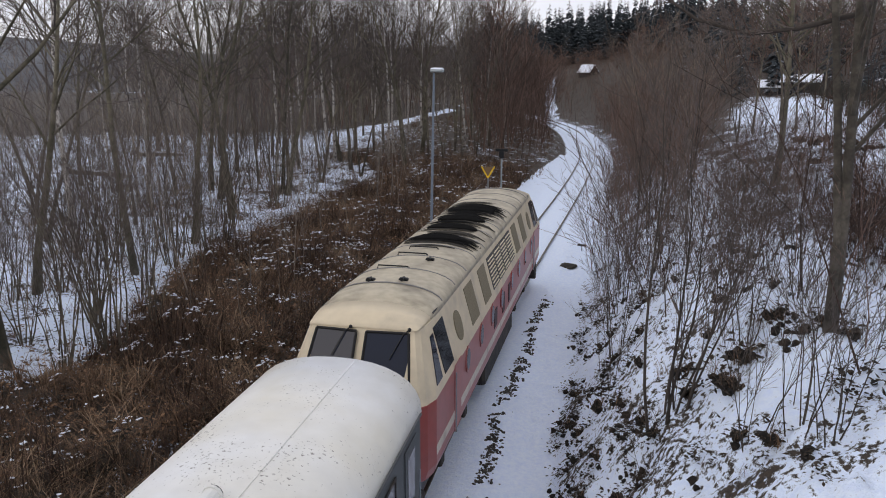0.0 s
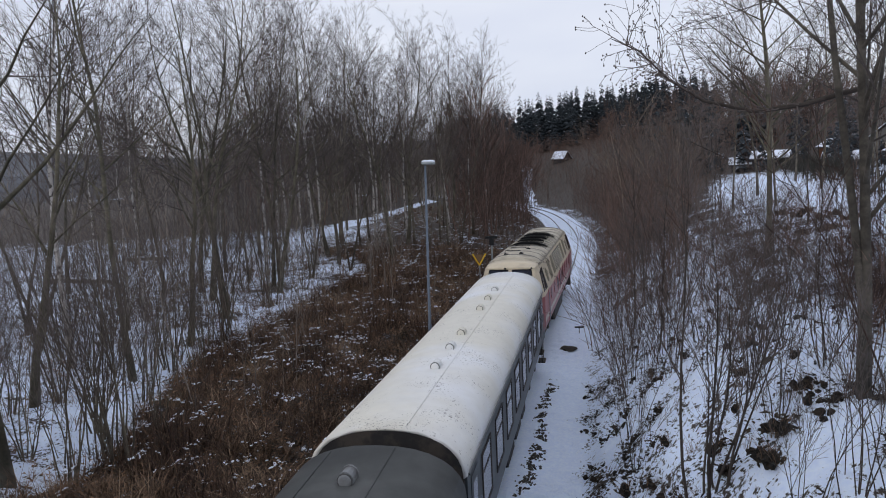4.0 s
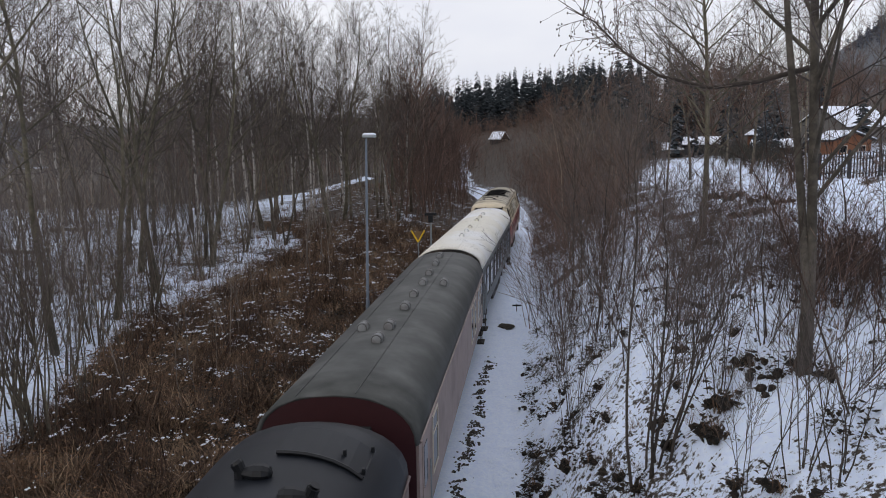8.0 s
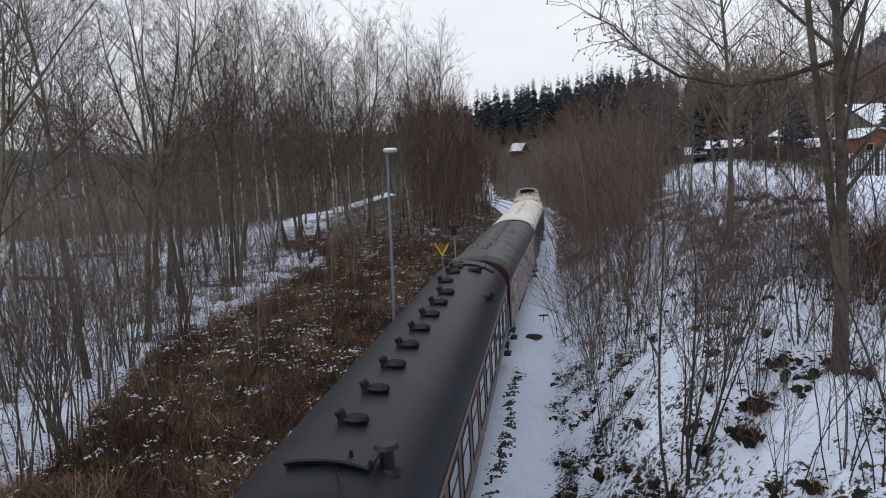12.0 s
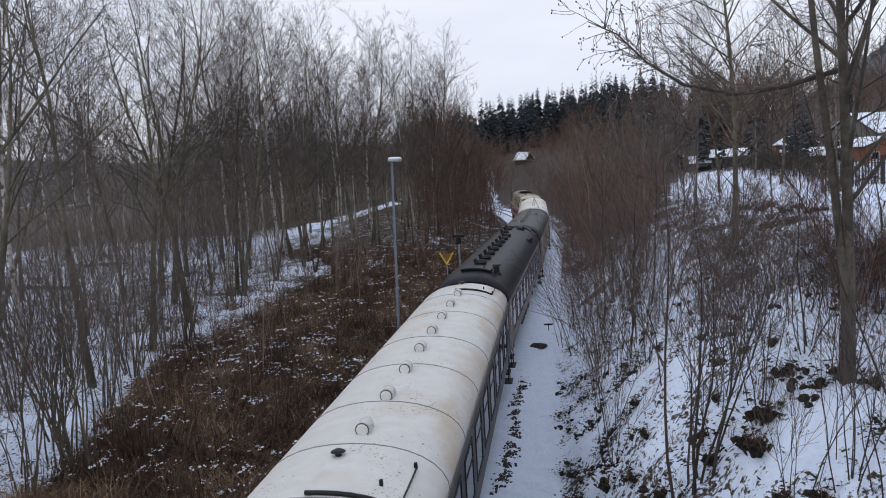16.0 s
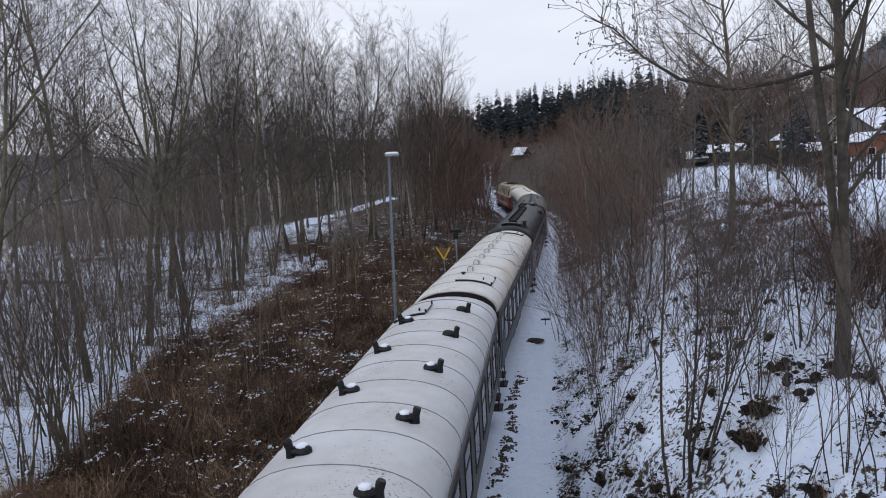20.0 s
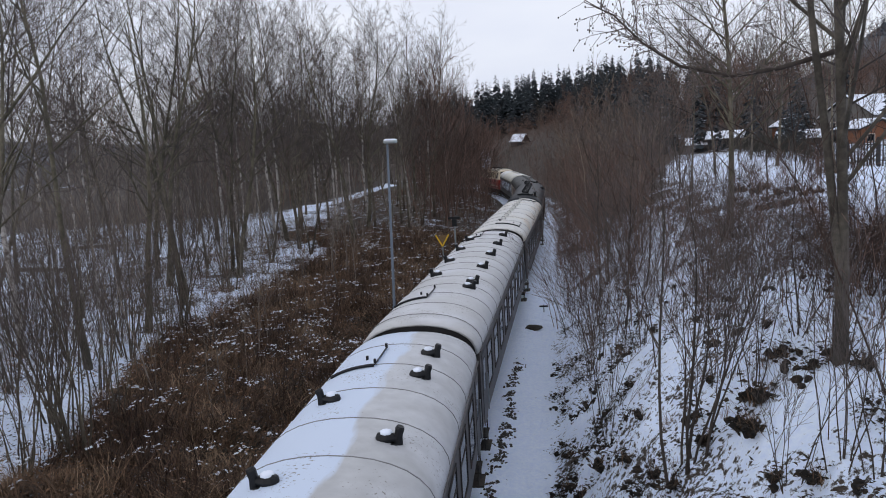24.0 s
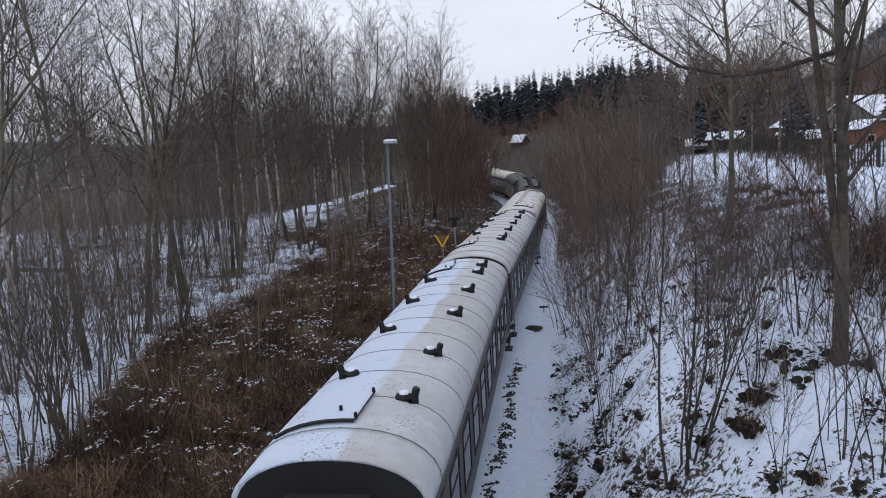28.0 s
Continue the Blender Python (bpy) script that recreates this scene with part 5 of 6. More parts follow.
def tuft(rng, blades, height, width, flop):
    """Bent, tapering blades from one root."""
    v, f = [], []
    for _ in range(blades):
        a, h, b = rng.uniform(0, 6.283), height * rng.uniform(0.5, 1.15), flop * rng.uniform(0.2, 1.2)
        c, s = math.cos(a), math.sin(a)
        x0, y0 = rng.uniform(-0.16, 0.16), rng.uniform(-0.16, 0.16)
        w, o = width * rng.uniform(0.6, 1.3), len(v)
        for z, t, k in ((0, 0, 1.0), (0.55, 0.28, 0.8), (0.9, 0.8, 0.25)):
            px, py = x0 + c * b * t * h, y0 + s * b * t * h
            v += [(px - s * w * k, py + c * w * k, z * h - 0.03), (px + s * w * k, py - c * w * k, z * h - 0.03)]
        for q in (0, 2):
            f += [(o + q, o + q + 1, o + q + 3), (o + q, o + q + 3, o + q + 2)]
    return np.array(v), np.array(f)


def leaf_clump(rng, leaves, size):
    """Curled dark leaves heaped on the ground."""
    v, f = [], []
    for _ in range(leaves):
        a, t = rng.uniform(0, 6.283), rng.uniform(-0.6, 0.9)
        cx, cy, cz = rng.gauss(0, size * 0.42), rng.gauss(0, size * 0.42), abs(rng.gauss(0, size * 0.32))
        L, w, o = size * rng.uniform(0.08, 0.17), size * rng.uniform(0.04, 0.09), len(v)
        c, s = math.cos(a), math.sin(a)
        for u, k, z in ((-1, 0, 0), (0, 1, 0.25), (1, 0, t), (0, -1, 0.25), (0, 0, -0.12)):
            v.append((cx + c * u * L - s * k * w, cy + s * u * L + c * k * w, cz + z * L))
        f += [(o, o + 4, o + 1), (o + 1, o + 4, o + 2), (o + 2, o + 4, o + 3), (o + 3, o + 4, o)]
    return np.array(v), np.array(f)


def place_many(rng, count, pick, size, lean=0.06):
    spots = []
    for _ in range(count):
        x, y = pick(rng)
        spots.append((x, y, rng.uniform(0, 6.283), rng.uniform(*size), rng.gauss(0, lean)))
    zs = ground_z([s[0] for s in spots], [s[1] for s in spots])
    return [(x, y, float(z), a, b, c) for (x, y, a, b, c), z in zip(spots, zs)]


def beside(rng, s0, s1, d0, d1, bias=1.0):
    s = s0 + (s1 - s0) * rng.random() ** bias
    x, y, _ = on_track(s, d0 + (d1 - d0) * rng.random())
    return x, y


def build_undergrowth():
    r = random.Random(23)
    poles = [sapling(r, r.uniform(5, 8), r.uniform(0.022, 0.042), (8, 3), 0.13, thin=0.007) for _ in range(10)]
    bushy = [sapling(r, r.uniform(3, 5.5), r.uniform(0.016, 0.028), (9, 4), 0.16, thin=0.006) for _ in range(10)]
    whips = [sapling(r, r.uniform(2.6, 5.0), r.uniform(0.010, 0.017), (8, 2), 0.16, thin=0.0032) for _ in range(10)]
    slender = [sapling(r, r.uniform(3.5, 6.5), r.uniform(0.012, 0.022), (9, 3), 0.12, thin=0.0045) for _ in range(12)]
    brushy = [sapling(r, r.uniform(1.4, 2.8), r.uniform(0.008, 0.014), (11, 4), 0.4, thin=0.0035) for _ in range(12)]
    tall = [sapling(r, r.uniform(12, 17), r.uniform(0.07, 0.11), (18, 7), 0.04, thin=0.014) for _ in range(8)]
    copse = [sapling(r, r.uniform(11, 16), r.uniform(0.08, 0.12), (13, 5), 0.05, thin=0.026) for _ in range(8)]
    # left: pole wood on the snow, thicket and tall wood behind the path
    def off_path(g, s0, s1, d0, d1, bias=1.0):
        for _ in range(50):
            s = s0 + (s1 - s0) * g.random() ** bias
            d = d0 + (d1 - d0) * g.random()
            x, y, _ = on_track(s, d)
            if path_off(x, y) > 2.6:
                break
        return x, y

    def left_wood(g, level):
        """On the snow between the withered bank and the footpath, in loose groups."""
        for _ in range(60):
            s = 9 + 56 * g.random() ** 1.25
            x, y, _ = on_track(s, -float(bank_edge(s)) - 17 * g.random() ** 1.2 + 0.8)
            if path_off(x, y) > 2.4 and noise.noise((x * 0.45, y * 0.3, 6.0)) > level - 0.12:
                break
        return x, y

    def behind_path(g, y0, y1):
        y = g.uniform(y0, y1)
        return float(np.interp(y, (20, 40, 50, 60, 90, 140), (-39, -34, -31, -28.4, -28.4, -27))) - 26 * g.random() ** 1.3, y

    def track_side(g):
        for _ in range(50):
            x, y = beside(g, 66, 170, -14, -4.0)
            if x > 2.9 - 0.15 * y:
                break
        return x, y

    def far_brow(g):
        for _ in range(50):
            x, y = g.uniform(-50, 24), g.uniform(128, 226)
            if abs(float(track_coords(x, y)[1])) > 4:
                break
        return x, y

    def wedge(g, s0, s1, d0, d1):
        for _ in range(60):
            s, d = g.uniform(s0, s1), g.uniform(d0, d1)
            x, y, _ = on_track(s, d)
            if x > 2.9 - 0.155 * y or (path_off(x, y) > 3 and x < -26):
                break
        return x, y

    strew("sapling_thicket", poles, place_many(r, 85, lambda g: left_wood(g, 0.05), (0.4, 1.0), 0.08), STEM, "bare saplings crowded on the snow", "saplings")
    strew("sapling_thicket", slender, place_many(r, 95, lambda g: left_wood(g, 0.05), (0.5, 1.1), 0.14), STEM, "slender bare saplings crowded on the snow", "saplings")
    strew("reddish_thicket", brushy, place_many(r, 70, lambda g: left_wood(g, 0.05), (0.4, 1.0), 0.3), REDTWIG, "brown tangle of low brush on the snow of the wood", "shrubs")
    strew("sapling_thicket", bushy + poles, place_many(r, 150, lambda g: (g.uniform(-70, -37), g.uniform(24, 62)), (0.5, 1.1)), HAZE_GREYSTEM, "bare thicket beyond the footpath", "saplings")
    strew("sapling_thicket", bushy + poles, place_many(r, 480, lambda g: behind_path(g, 32, 130), (0.45, 1.0)), HAZE_GREYSTEM, "dense bare thicket of the wood", "saplings")
    strew("reddish_thicket", bushy + poles, place_many(r, 520, lambda g: track_side(g), (0.5, 1.1)), REDTWIG, "reddish-brown thicket beside the track", "shrubs")
    strew("bare_woods", tall, place_many(r, 90, lambda g: wedge(g, 55, 140, -45, -14), (0.5, 1.0)), HAZE_GREYSTEM, "deep bare wood behind the path", "woods")
    strew("bare_woods", copse, place_many(r, 260, lambda g: wedge(g, 70, 225, -48, -7), (0.6, 1.1)), REDTWIG, "far bare wood beside the track", "woods")

    strew("bare_woods", copse, place_many(r, 130, lambda g: (g.uniform(-52, -15), g.uniform(126, 200)), (0.5, 0.95)), HAZE_GREYSTEM, "far bare wood at the end of the path", "woods")

    def open_field(g, s0, s1, d0, d1):
        for _ in range(50):
            x, y = beside(g, s0, s1, d0, d1)
            if x < 2.2 + y * 0.155:
                break
        return x, y

    def near_bank(g):
        for _ in range(50):
            x, y = beside(g, 8.5, 31, 4.8, 9.5, 0.9)
            if y < 28 or x < 2.9 + 0.17 * y:
                break
        return x, y

    # right: brush on the bank, thicket further along, woods over the slope
    strew("bank_shrubs", whips, place_many(r, 80, lambda g: near_bank(g), (0.5, 1.1), 0.2), BRAMBLE, "whippy bare shrubs on the snowy bank", "shrubs")
    strew("slope_thicket", brushy, place_many(r, 45, lambda g: beside(g, 20, 46, 5.5, 14), (0.5, 1.2), 0.35), REDTWIG, "brown tangle of low brush on the bank", "shrubs")
    strew("slope_thicket", slender, place_many(r, 150, lambda g: open_field(g, 24, 70, 4.2, 12), (0.6, 1.2), 0.1), REDTWIG, "slender brown saplings along the bank", "saplings")
    strew("slope_thicket", bushy, place_many(r, 70, lambda g: beside(g, 33, 78, 2.7, 4.4), (0.35, 0.8), 0.15), REDTWIG, "brown brush leaning over the track", "shrubs")
    strew("bank_tangle", brushy, place_many(r, 80, lambda g: (g.uniform(9.0, 17), g.uniform(22, 44)), (0.5, 1.2), 0.4), REDTWIG, "dark low brush at the edge of the snowy field", "shrubs")
    strew("slope_thicket", bushy + poles, place_many(r, 520, lambda g: open_field(g, 36, 125, 2.9, 16), (0.35, 0.9)), REDTWIG, "brown bare brush along the bank", "shrubs")
    strew("slope_thicket", poles, place_many(r, 130, lambda g: open_field(g, 36, 120, 5, 18), (0.6, 1.25)), STEM, "tall brown brush along the bank", "shrubs")
    strew("slope_woods", copse, place_many(r, 520, lambda g: (g.uniform(10, 150), g.uniform(118, 225)), (0.4, 0.8)), REDTWIG, "bare brown woods on the far slope", "woods")
    strew("bare_woods", copse, place_many(r, 70, lambda g: beside(g, 92, 150, -10, -4.2), (0.5, 0.85)), REDTWIG, "brown bare wood close beside the far track", "woods")
    strew("slope_woods", copse, place_many(r, 120, lambda g: (g.uniform(30, 62), g.uniform(128, 185)), (0.65, 1.0)), REDTWIG, "bare brown woods behind the gardens", "woods")
    strew("slope_woods", poles, place_many(r, 620, lambda g: beside(g, 95, 215, 3.5, 45), (0.4, 1.0)), REDTWIG, "bare brush on the far slope", "shrubs")
    strew("slope_woods", poles, place_many(r, 300, far_brow, (0.4, 0.95)), REDTWIG, "bare brush round the far hut", "shrubs")
    strew("slope_woods", bushy, place_many(r, 420, lambda g: (g.uniform(-16, 18), g.uniform(172, 226)), (0.5, 1.1)), REDTWIG, "brown brush below the spruces", "shrubs")
    strew("bank_tangle", bushy, place_many(r, 22, lambda g: beside(g, 17, 31, 6.5, 13), (0.3, 0.6), 0.4), BRAMBLE, "tangle of dark twigs over the bank", "shrubs")
    strew("bank_tangle", bushy, place_many(r, 300, lambda g: (g.gauss(9.8, 0.6), g.gauss(16.4, 1.3)), (0.2, 0.42), 0.5), BRAMBLE, "dark bramble heap behind the trunk", "shrubs")
    strew("bank_tangle", bushy, place_many(r, 30, lambda g: (g.uniform(6.6, 11), g.uniform(9.5, 20)), (0.35, 0.7), 0.8), REDTWIG, "brown twigs leaning over the snow", "shrubs")
    strew("sapling_thicket", poles, place_many(r, 60, lambda g: off_path(g, 20, 62, -14.5, -6.5), (0.35, 0.75)), HAZE_GREYSTEM, "pale slender saplings on the withered bank", "saplings")
    # withered grass and bramble bank along the left of the track
    clumps = [leaf_clump(r, 26, r.uniform(0.3, 0.5)) for _ in range(8)]
    tufts = [tuft(r, 16, r.uniform(0.35, 0.8), 0.009, 1.6) for _ in range(12)]
    weeds = [tuft(r, 7, r.uniform(0.8, 1.5), 0.007, 0.35) for _ in range(8)]
    def whole_bank(g, s0, s1):
        s = s0 + (s1 - s0) * g.random() ** 1.05
        return on_track(s, -float(bank_start(s)) - float(bank_edge(s) - bank_start(s)) * g.random())[:2]

    def patchy(g, keep):
        for _ in range(60):
            s = 6 + 60 * g.random() ** 1.1
            d = -float(bank_start(s)) - float(bank_edge(s) - bank_start(s)) * g.random()
            x, y, _ = on_track(s, d)
            if noise.noise((x * 0.55, y * 0.3, keep)) > 0.0:
                break
        return x, y

    strew("withered_grass", tufts, place_many(r, 4600, lambda g: whole_bank(g, 6, 66), (0.5, 1.2), 0.5), GRASS, "withered brown grass bank", "grass")
    strew("withered_grass", tufts, place_many(r, 800, lambda g: patchy(g, 2.0), (0.6, 1.3), 0.3), GRASS_PALE, "tan tufts of withered grass", "grass")
    strew("bramble_bank", tufts + weeds, place_many(r, 1700, lambda g: patchy(g, 9.0), (0.8, 1.5), 0.3), BRAMBLE, "dark bramble stems along the track", "brambles")
    # brambles, strewn thick and dark to stand for the train's shadow as well
    strew("withered_leaves", clumps, place_many(r, 700, lambda g: beside(g, 6, 34, -6.2, -2.9), (0.6, 1.6)), LEAVES, "dark bramble leaves beside the rails, also standing for the train's shade", "leaves")
    strew("withered_weeds", weeds, place_many(r, 700, lambda g: whole_bank(g, 7, 72), (0.5, 1.1), 0.45), GRASS, "tall withered weed stalks along the track", "weeds")
    strew("withered_grass", tufts, place_many(r, 900, lambda g: beside(g, 8, 60, -24, -9.6, 1.2), (0.4, 0.9), 0.15), GRASS, "sparse withered grass in snow", "grass")
    strew("withered_grass", tufts, place_many(r, 260, lambda g: beside(g, 9, 60, 5.0, 12, 1.2), (0.3, 0.7), 0.2), GRASS, "tufts of withered grass on the bank", "grass")
    strew("withered_grass", tufts, place_many(r, 1000, lambda g: beside(g, 60, 135, -24, -3.2), (0.6, 1.3), 0.4), GRASS, "withered grass between the track and the path", "grass")
    strew("withered_grass", tufts, place_many(r, 500, lambda g: off_path(g, 28, 62, -26, -12.5), (0.4, 1.0), 0.4), GRASS, "withered grass showing through the snow of the wood", "grass")
    def heaps(g, s0, s1, d0, d1, level):
        for _ in range(80):
            x, y = beside(g, s0, s1, d0, d1, 1.1)
            if noise.noise((x * 1.3, y * 0.9, 4.0)) > level:
                break
        return x, y

    def grass_clump(x, y, size):
        t = thing("grass_clump", "dark clump of earth and withered grass poking through the snow", "grass clump", "clumps on the snowy bank", at=pose(*spot(x, y)))
        e, g = Mesh(), Mesh()
        for _ in range(9):
            e.ball((r.gauss(0, 0.12 * size), r.gauss(0, 0.12 * size), r.uniform(-0.03, 0.07) * size), r.uniform(0.05, 0.11) * size, r.uniform(0.5, 1.0), 6)
        e.v = [(u * r.uniform(0.85, 1.15), w * r.uniform(0.85, 1.15), q * r.uniform(0.7, 1.3)) for u, w, q in e.v]
        v, f = tuft(r, 42, 0.30 * size, 0.007, 1.5)
        v[:, :2] *= size
        g.add(v, [tuple(int(i) for i in q) for q in f])
        w, f = leaf_clump(r, 34, 0.5 * size)
        lv = Mesh().add(w, [tuple(int(i) for i in q) for q in f])
        tagged(part("earth", e, CLOD, t), kind="stuff")
        tagged(part("grass_tuft", g, GRASS, t, "brown withered blades"), kind="stuff")
        tagged(part("leaf_litter", lv, LEAVES, t, "dark dead leaves"), kind="stuff")

    for x, y, size in ((7.13, 13.8, 1.0), (7.64, 12.9, 0.8), (7.81, 12.1, 0.8), (6.39, 12.6, 1.2), (6.19, 12.4, 1.1), (6.13, 11.9, 1.0), (5.65, 12.85, 0.8), (5.71, 14.0, 0.9), (4.21, 16.6, 1.1), (4.59, 15.3, 1.0), (3.5, 17.6, 0.9), (3.79, 16.6, 0.9), (4.99, 16.1, 0.8), (6.16, 14.7, 0.7), (6.57, 16.5, 0.8), (7.54, 15.8, 0.9),
                       (5.0, 13.8, 0.9), (5.06, 12.5, 0.8), (6.0, 10.3, 0.7), (6.33, 9.7, 0.8), (4.2, 14.2, 0.8), (3.9, 13.2, 0.8), (4.5, 12.0, 0.7), (3.7, 19.6, 0.8), (4.3, 21.5, 0.8), (5.2, 19.0, 0.8), (8.6, 17.4, 0.9), (5.6, 23.2, 0.8), (7.0, 19.2, 0.8), (8.2, 21.0, 0.9), (14.8, 46.0, 1.6), (14.9, 43.3, 1.4), (15.5, 43.5, 1.5), (15.2, 40.4, 1.3), (16.1, 41.2, 1.5), (16.2, 39.6, 1.2), (16.7, 39.4, 1.4), (13.6, 40.2, 1.4), (13.5, 37.1, 1.3), (14.5, 37.2, 1.3), (13.7, 43.0, 1.4)):
        grass_clump(x, y, size)

    def clod(g):
        m = Mesh()
        for _ in range(5):
            m.ball((g.gauss(0, 0.13), g.gauss(0, 0.13), g.uniform(-0.04, 0.05)), g.uniform(0.05, 0.13), g.uniform(0.5, 0.9), 5)
        m.v = [(x * g.uniform(0.85, 1.15), y * g.uniform(0.85, 1.15), z * g.uniform(0.7, 1.3)) for x, y, z in m.v]
        return tri_arrays(m)

    clods = [clod(r) for _ in range(8)]
    strew("earth_clods", clods, place_many(r, 420, lambda g: heaps(g, 6, 30, 3.0, 5.0, 0.04), (0.12, 0.55)), CLOD, "black clods of earth and leaves at the bank's snowy foot", "earth")
    strew("earth_clods", clods, place_many(r, 200, lambda g: heaps(g, 7, 36, 5.0, 11, 0.2), (0.2, 0.8)), CLOD, "dark clods of leafy earth on the snowy bank", "earth")
    strew("withered_leaves", clumps, place_many(r, 260, lambda g: heaps(g, 6, 32, 2.9, 5.2, 0.08), (0.3, 0.9)), LEAVES, "dark withered leaves and brambles poking through snow at the bank's foot", "leaves")
    strew("withered_leaves", clumps, place_many(r, 420, lambda g: heaps(g, 7, 40, 4.6, 12, 0.2), (0.3, 1.1)), LEAVES, "dark withered leaves heaped on the snowy bank", "leaves")
    strew("withered_leaves", clumps, place_many(r, 380, lambda g: left_wood(g, -0.1), (0.6, 1.5)), BROWN_LEAVES, "brown withered leaves on the snow of the wood", "leaves")
    strew("withered_leaves", clumps, place_many(r, 520, lambda g: left_wood(g, -0.2), (0.4, 1.2)), LEAVES, "dark brambles on the snow", "leaves")
    strew("withered_leaves", clumps, place_many(r, 2500, lambda g: whole_bank(g, 7, 66), (0.5, 1.5)), BROWN_LEAVES, "brown withered bramble leaves over the bank", "leaves")
    # flecks of snow caught in the brush
    def fleck(g):
        m = Mesh()
        for _ in range(g.randint(2, 5)):
            x, y, q, turn, far = g.gauss(0, 0.2), g.gauss(0, 0.2), g.uniform(0.04, 0.13), g.uniform(0, 6.28), g.uniform(0.3, 0.8)
            ring = [(x + q * g.uniform(0.4, 1.5) * math.cos(a + turn), y + q * far * g.uniform(0.4, 1.5) * math.sin(a + turn), q * g.uniform(-0.35, 0.35)) for a in (6.28319 * i / 7 for i in range(7))]
            m.loft([ring, [(x + (u - x) * 0.6, y + (w - y) * 0.6, q * 0.3) for u, w, _ in ring]])
        return tri_arrays(m)

    def caught(g, s0, s1):
        for _ in range(40):
            x, y = whole_bank(g, s0, s1)
            if noise.noise((x * 0.5, y * 0.35, 12.0)) > -0.12:
                break
        return x, y

    flecks = [fleck(r) for _ in range(10)]
    spots = [(x, y, z + r.uniform(0.15, 0.65), a, b, c) for x, y, z, a, b, c in place_many(r, 560, lambda g: caught(g, 9, 34), (0.25, 0.7), 0) + place_many(r, 1500, lambda g: caught(g, 26, 110), (0.25, 0.85), 0)]
    strew("snow_flecks", flecks, spots, SNOW, "flecks of snow caught in the brush", "snow")


build_stools()
build_undergrowth()


# ---- spruces ----
def spruce_mesh(rng, height, tiers, per):
    m = Mesh().tube([(0, 0, -0.5), (0, 0, height * 0.97)], [height * 0.014, 0.02], 6)
    for k in range(tiers):
        f = (k + 0.5) / tiers
        z, reach = height * (0.10 + 0.89 * f), height * 0.19 * (1 - f) ** 0.8 + 0.22
        for j in range(per):
            a = 6.283 * (j + rng.random() * 0.7) / per
            L = reach * rng.uniform(0.75, 1.15)
            c, s, w = math.cos(a), math.sin(a), L * rng.uniform(0.30, 0.42)
            dz, o = -L * rng.uniform(0.25, 0.6), len(m.v)
            z = height * (0.10 + 0.89 * f) + rng.uniform(-0.9, 0.9) * height / tiers
            m.v += [(0, 0, z), (c * L * 0.55 - s * w, s * L * 0.55 + c * w, z + dz * 0.6), (c * L, s * L, z + dz), (c * L * 0.55 + s * w, s * L * 0.55 - c * w, z + dz * 0.6), (c * L * 0.55, s * L * 0.55, z + dz * 0.42 + 0.06 * L), (c * L * 0.5, s * L * 0.5, z + dz * 0.8 - 0.1 * L)]
            m.f += [(o, o + 1, o + 4), (o + 1, o + 2, o + 4), (o + 2, o + 3, o + 4), (o + 3, o, o + 4), (o + 1, o, o + 5), (o + 2, o + 1, o + 5), (o + 3, o + 2, o + 5), (o, o + 3, o + 5)]
    return m


def build_spruces():
    r = random.Random(31)
    kinds = [spruce_mesh(r, h, 14, 8) for h in (14, 15.5, 17, 13)]
    arrays = [tri_arrays(m) for m in kinds]
    spots = []
    for k in range(270):
        y = r.uniform(222, 320)
        x = r.uniform(-40, 48)
        if y < 235 + 0.15 * abs(x) * r.random():
            y += 25
        spots.append((x, y, r.uniform(0, 6.28), r.uniform(0.7, 1.15)))
    for k in range(45):
        spots.append((r.uniform(14, 48), r.uniform(150, 222), r.uniform(0, 6.28), r.uniform(0.5, 0.9)))
    zs = ground_z([s[0] for s in spots], [s[1] for s in spots])
    strew("spruce_forest", arrays, [(x, y, float(z), a, b, 0) for (x, y, a, b), z in zip(spots, zs)], NEEDLES, "dark spruce forest dusted with snow on the ridge", "forest")
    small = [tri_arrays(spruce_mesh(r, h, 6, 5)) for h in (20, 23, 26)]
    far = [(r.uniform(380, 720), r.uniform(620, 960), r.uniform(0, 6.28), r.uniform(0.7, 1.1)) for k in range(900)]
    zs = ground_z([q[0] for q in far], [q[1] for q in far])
    strew("hill_forest", small, [(x, y, float(z) - 2, a, b, 0) for (x, y, a, b), z in zip(far, zs)], HAZE_NEEDLES, "forest on the distant hill, coloured blue-grey for haze", "forest")
    young = spruce_mesh(r, 4.0, 11, 9)
    for x, y, s in ((28.2, 78, 0.9), (29.6, 84, 1.1), (33.5, 96, 1.3), (44, 95, 1.5), (28, 108, 1.1), (31.6, 86.5, 0.8), (30.8, 90, 1.2), (33.8, 84, 0.7), (36.0, 99, 1.6), (31.0, 102, 1.4), (38.5, 108, 1.8), (26.5, 112, 1.5), (35, 118, 2.0), (42, 120, 2.2), (23.5, 118, 1.8), (29, 124, 2.4), (48, 118, 2.2), (20.5, 122, 2.6), (25.5, 132, 2.9), (17.5, 134, 2.8), (34, 136, 2.6), (22.0, 140, 3.0)):
        t = thing("spruce", "young spruce weighed down with snow in the garden", "spruce tree", "garden spruces", at=Matrix.LocRotScale(spot(x, y), Euler((0, 0, r.uniform(0, 6))), (s, s, s)))
        part("crown", young, NEEDLES, t)


build_spruces()


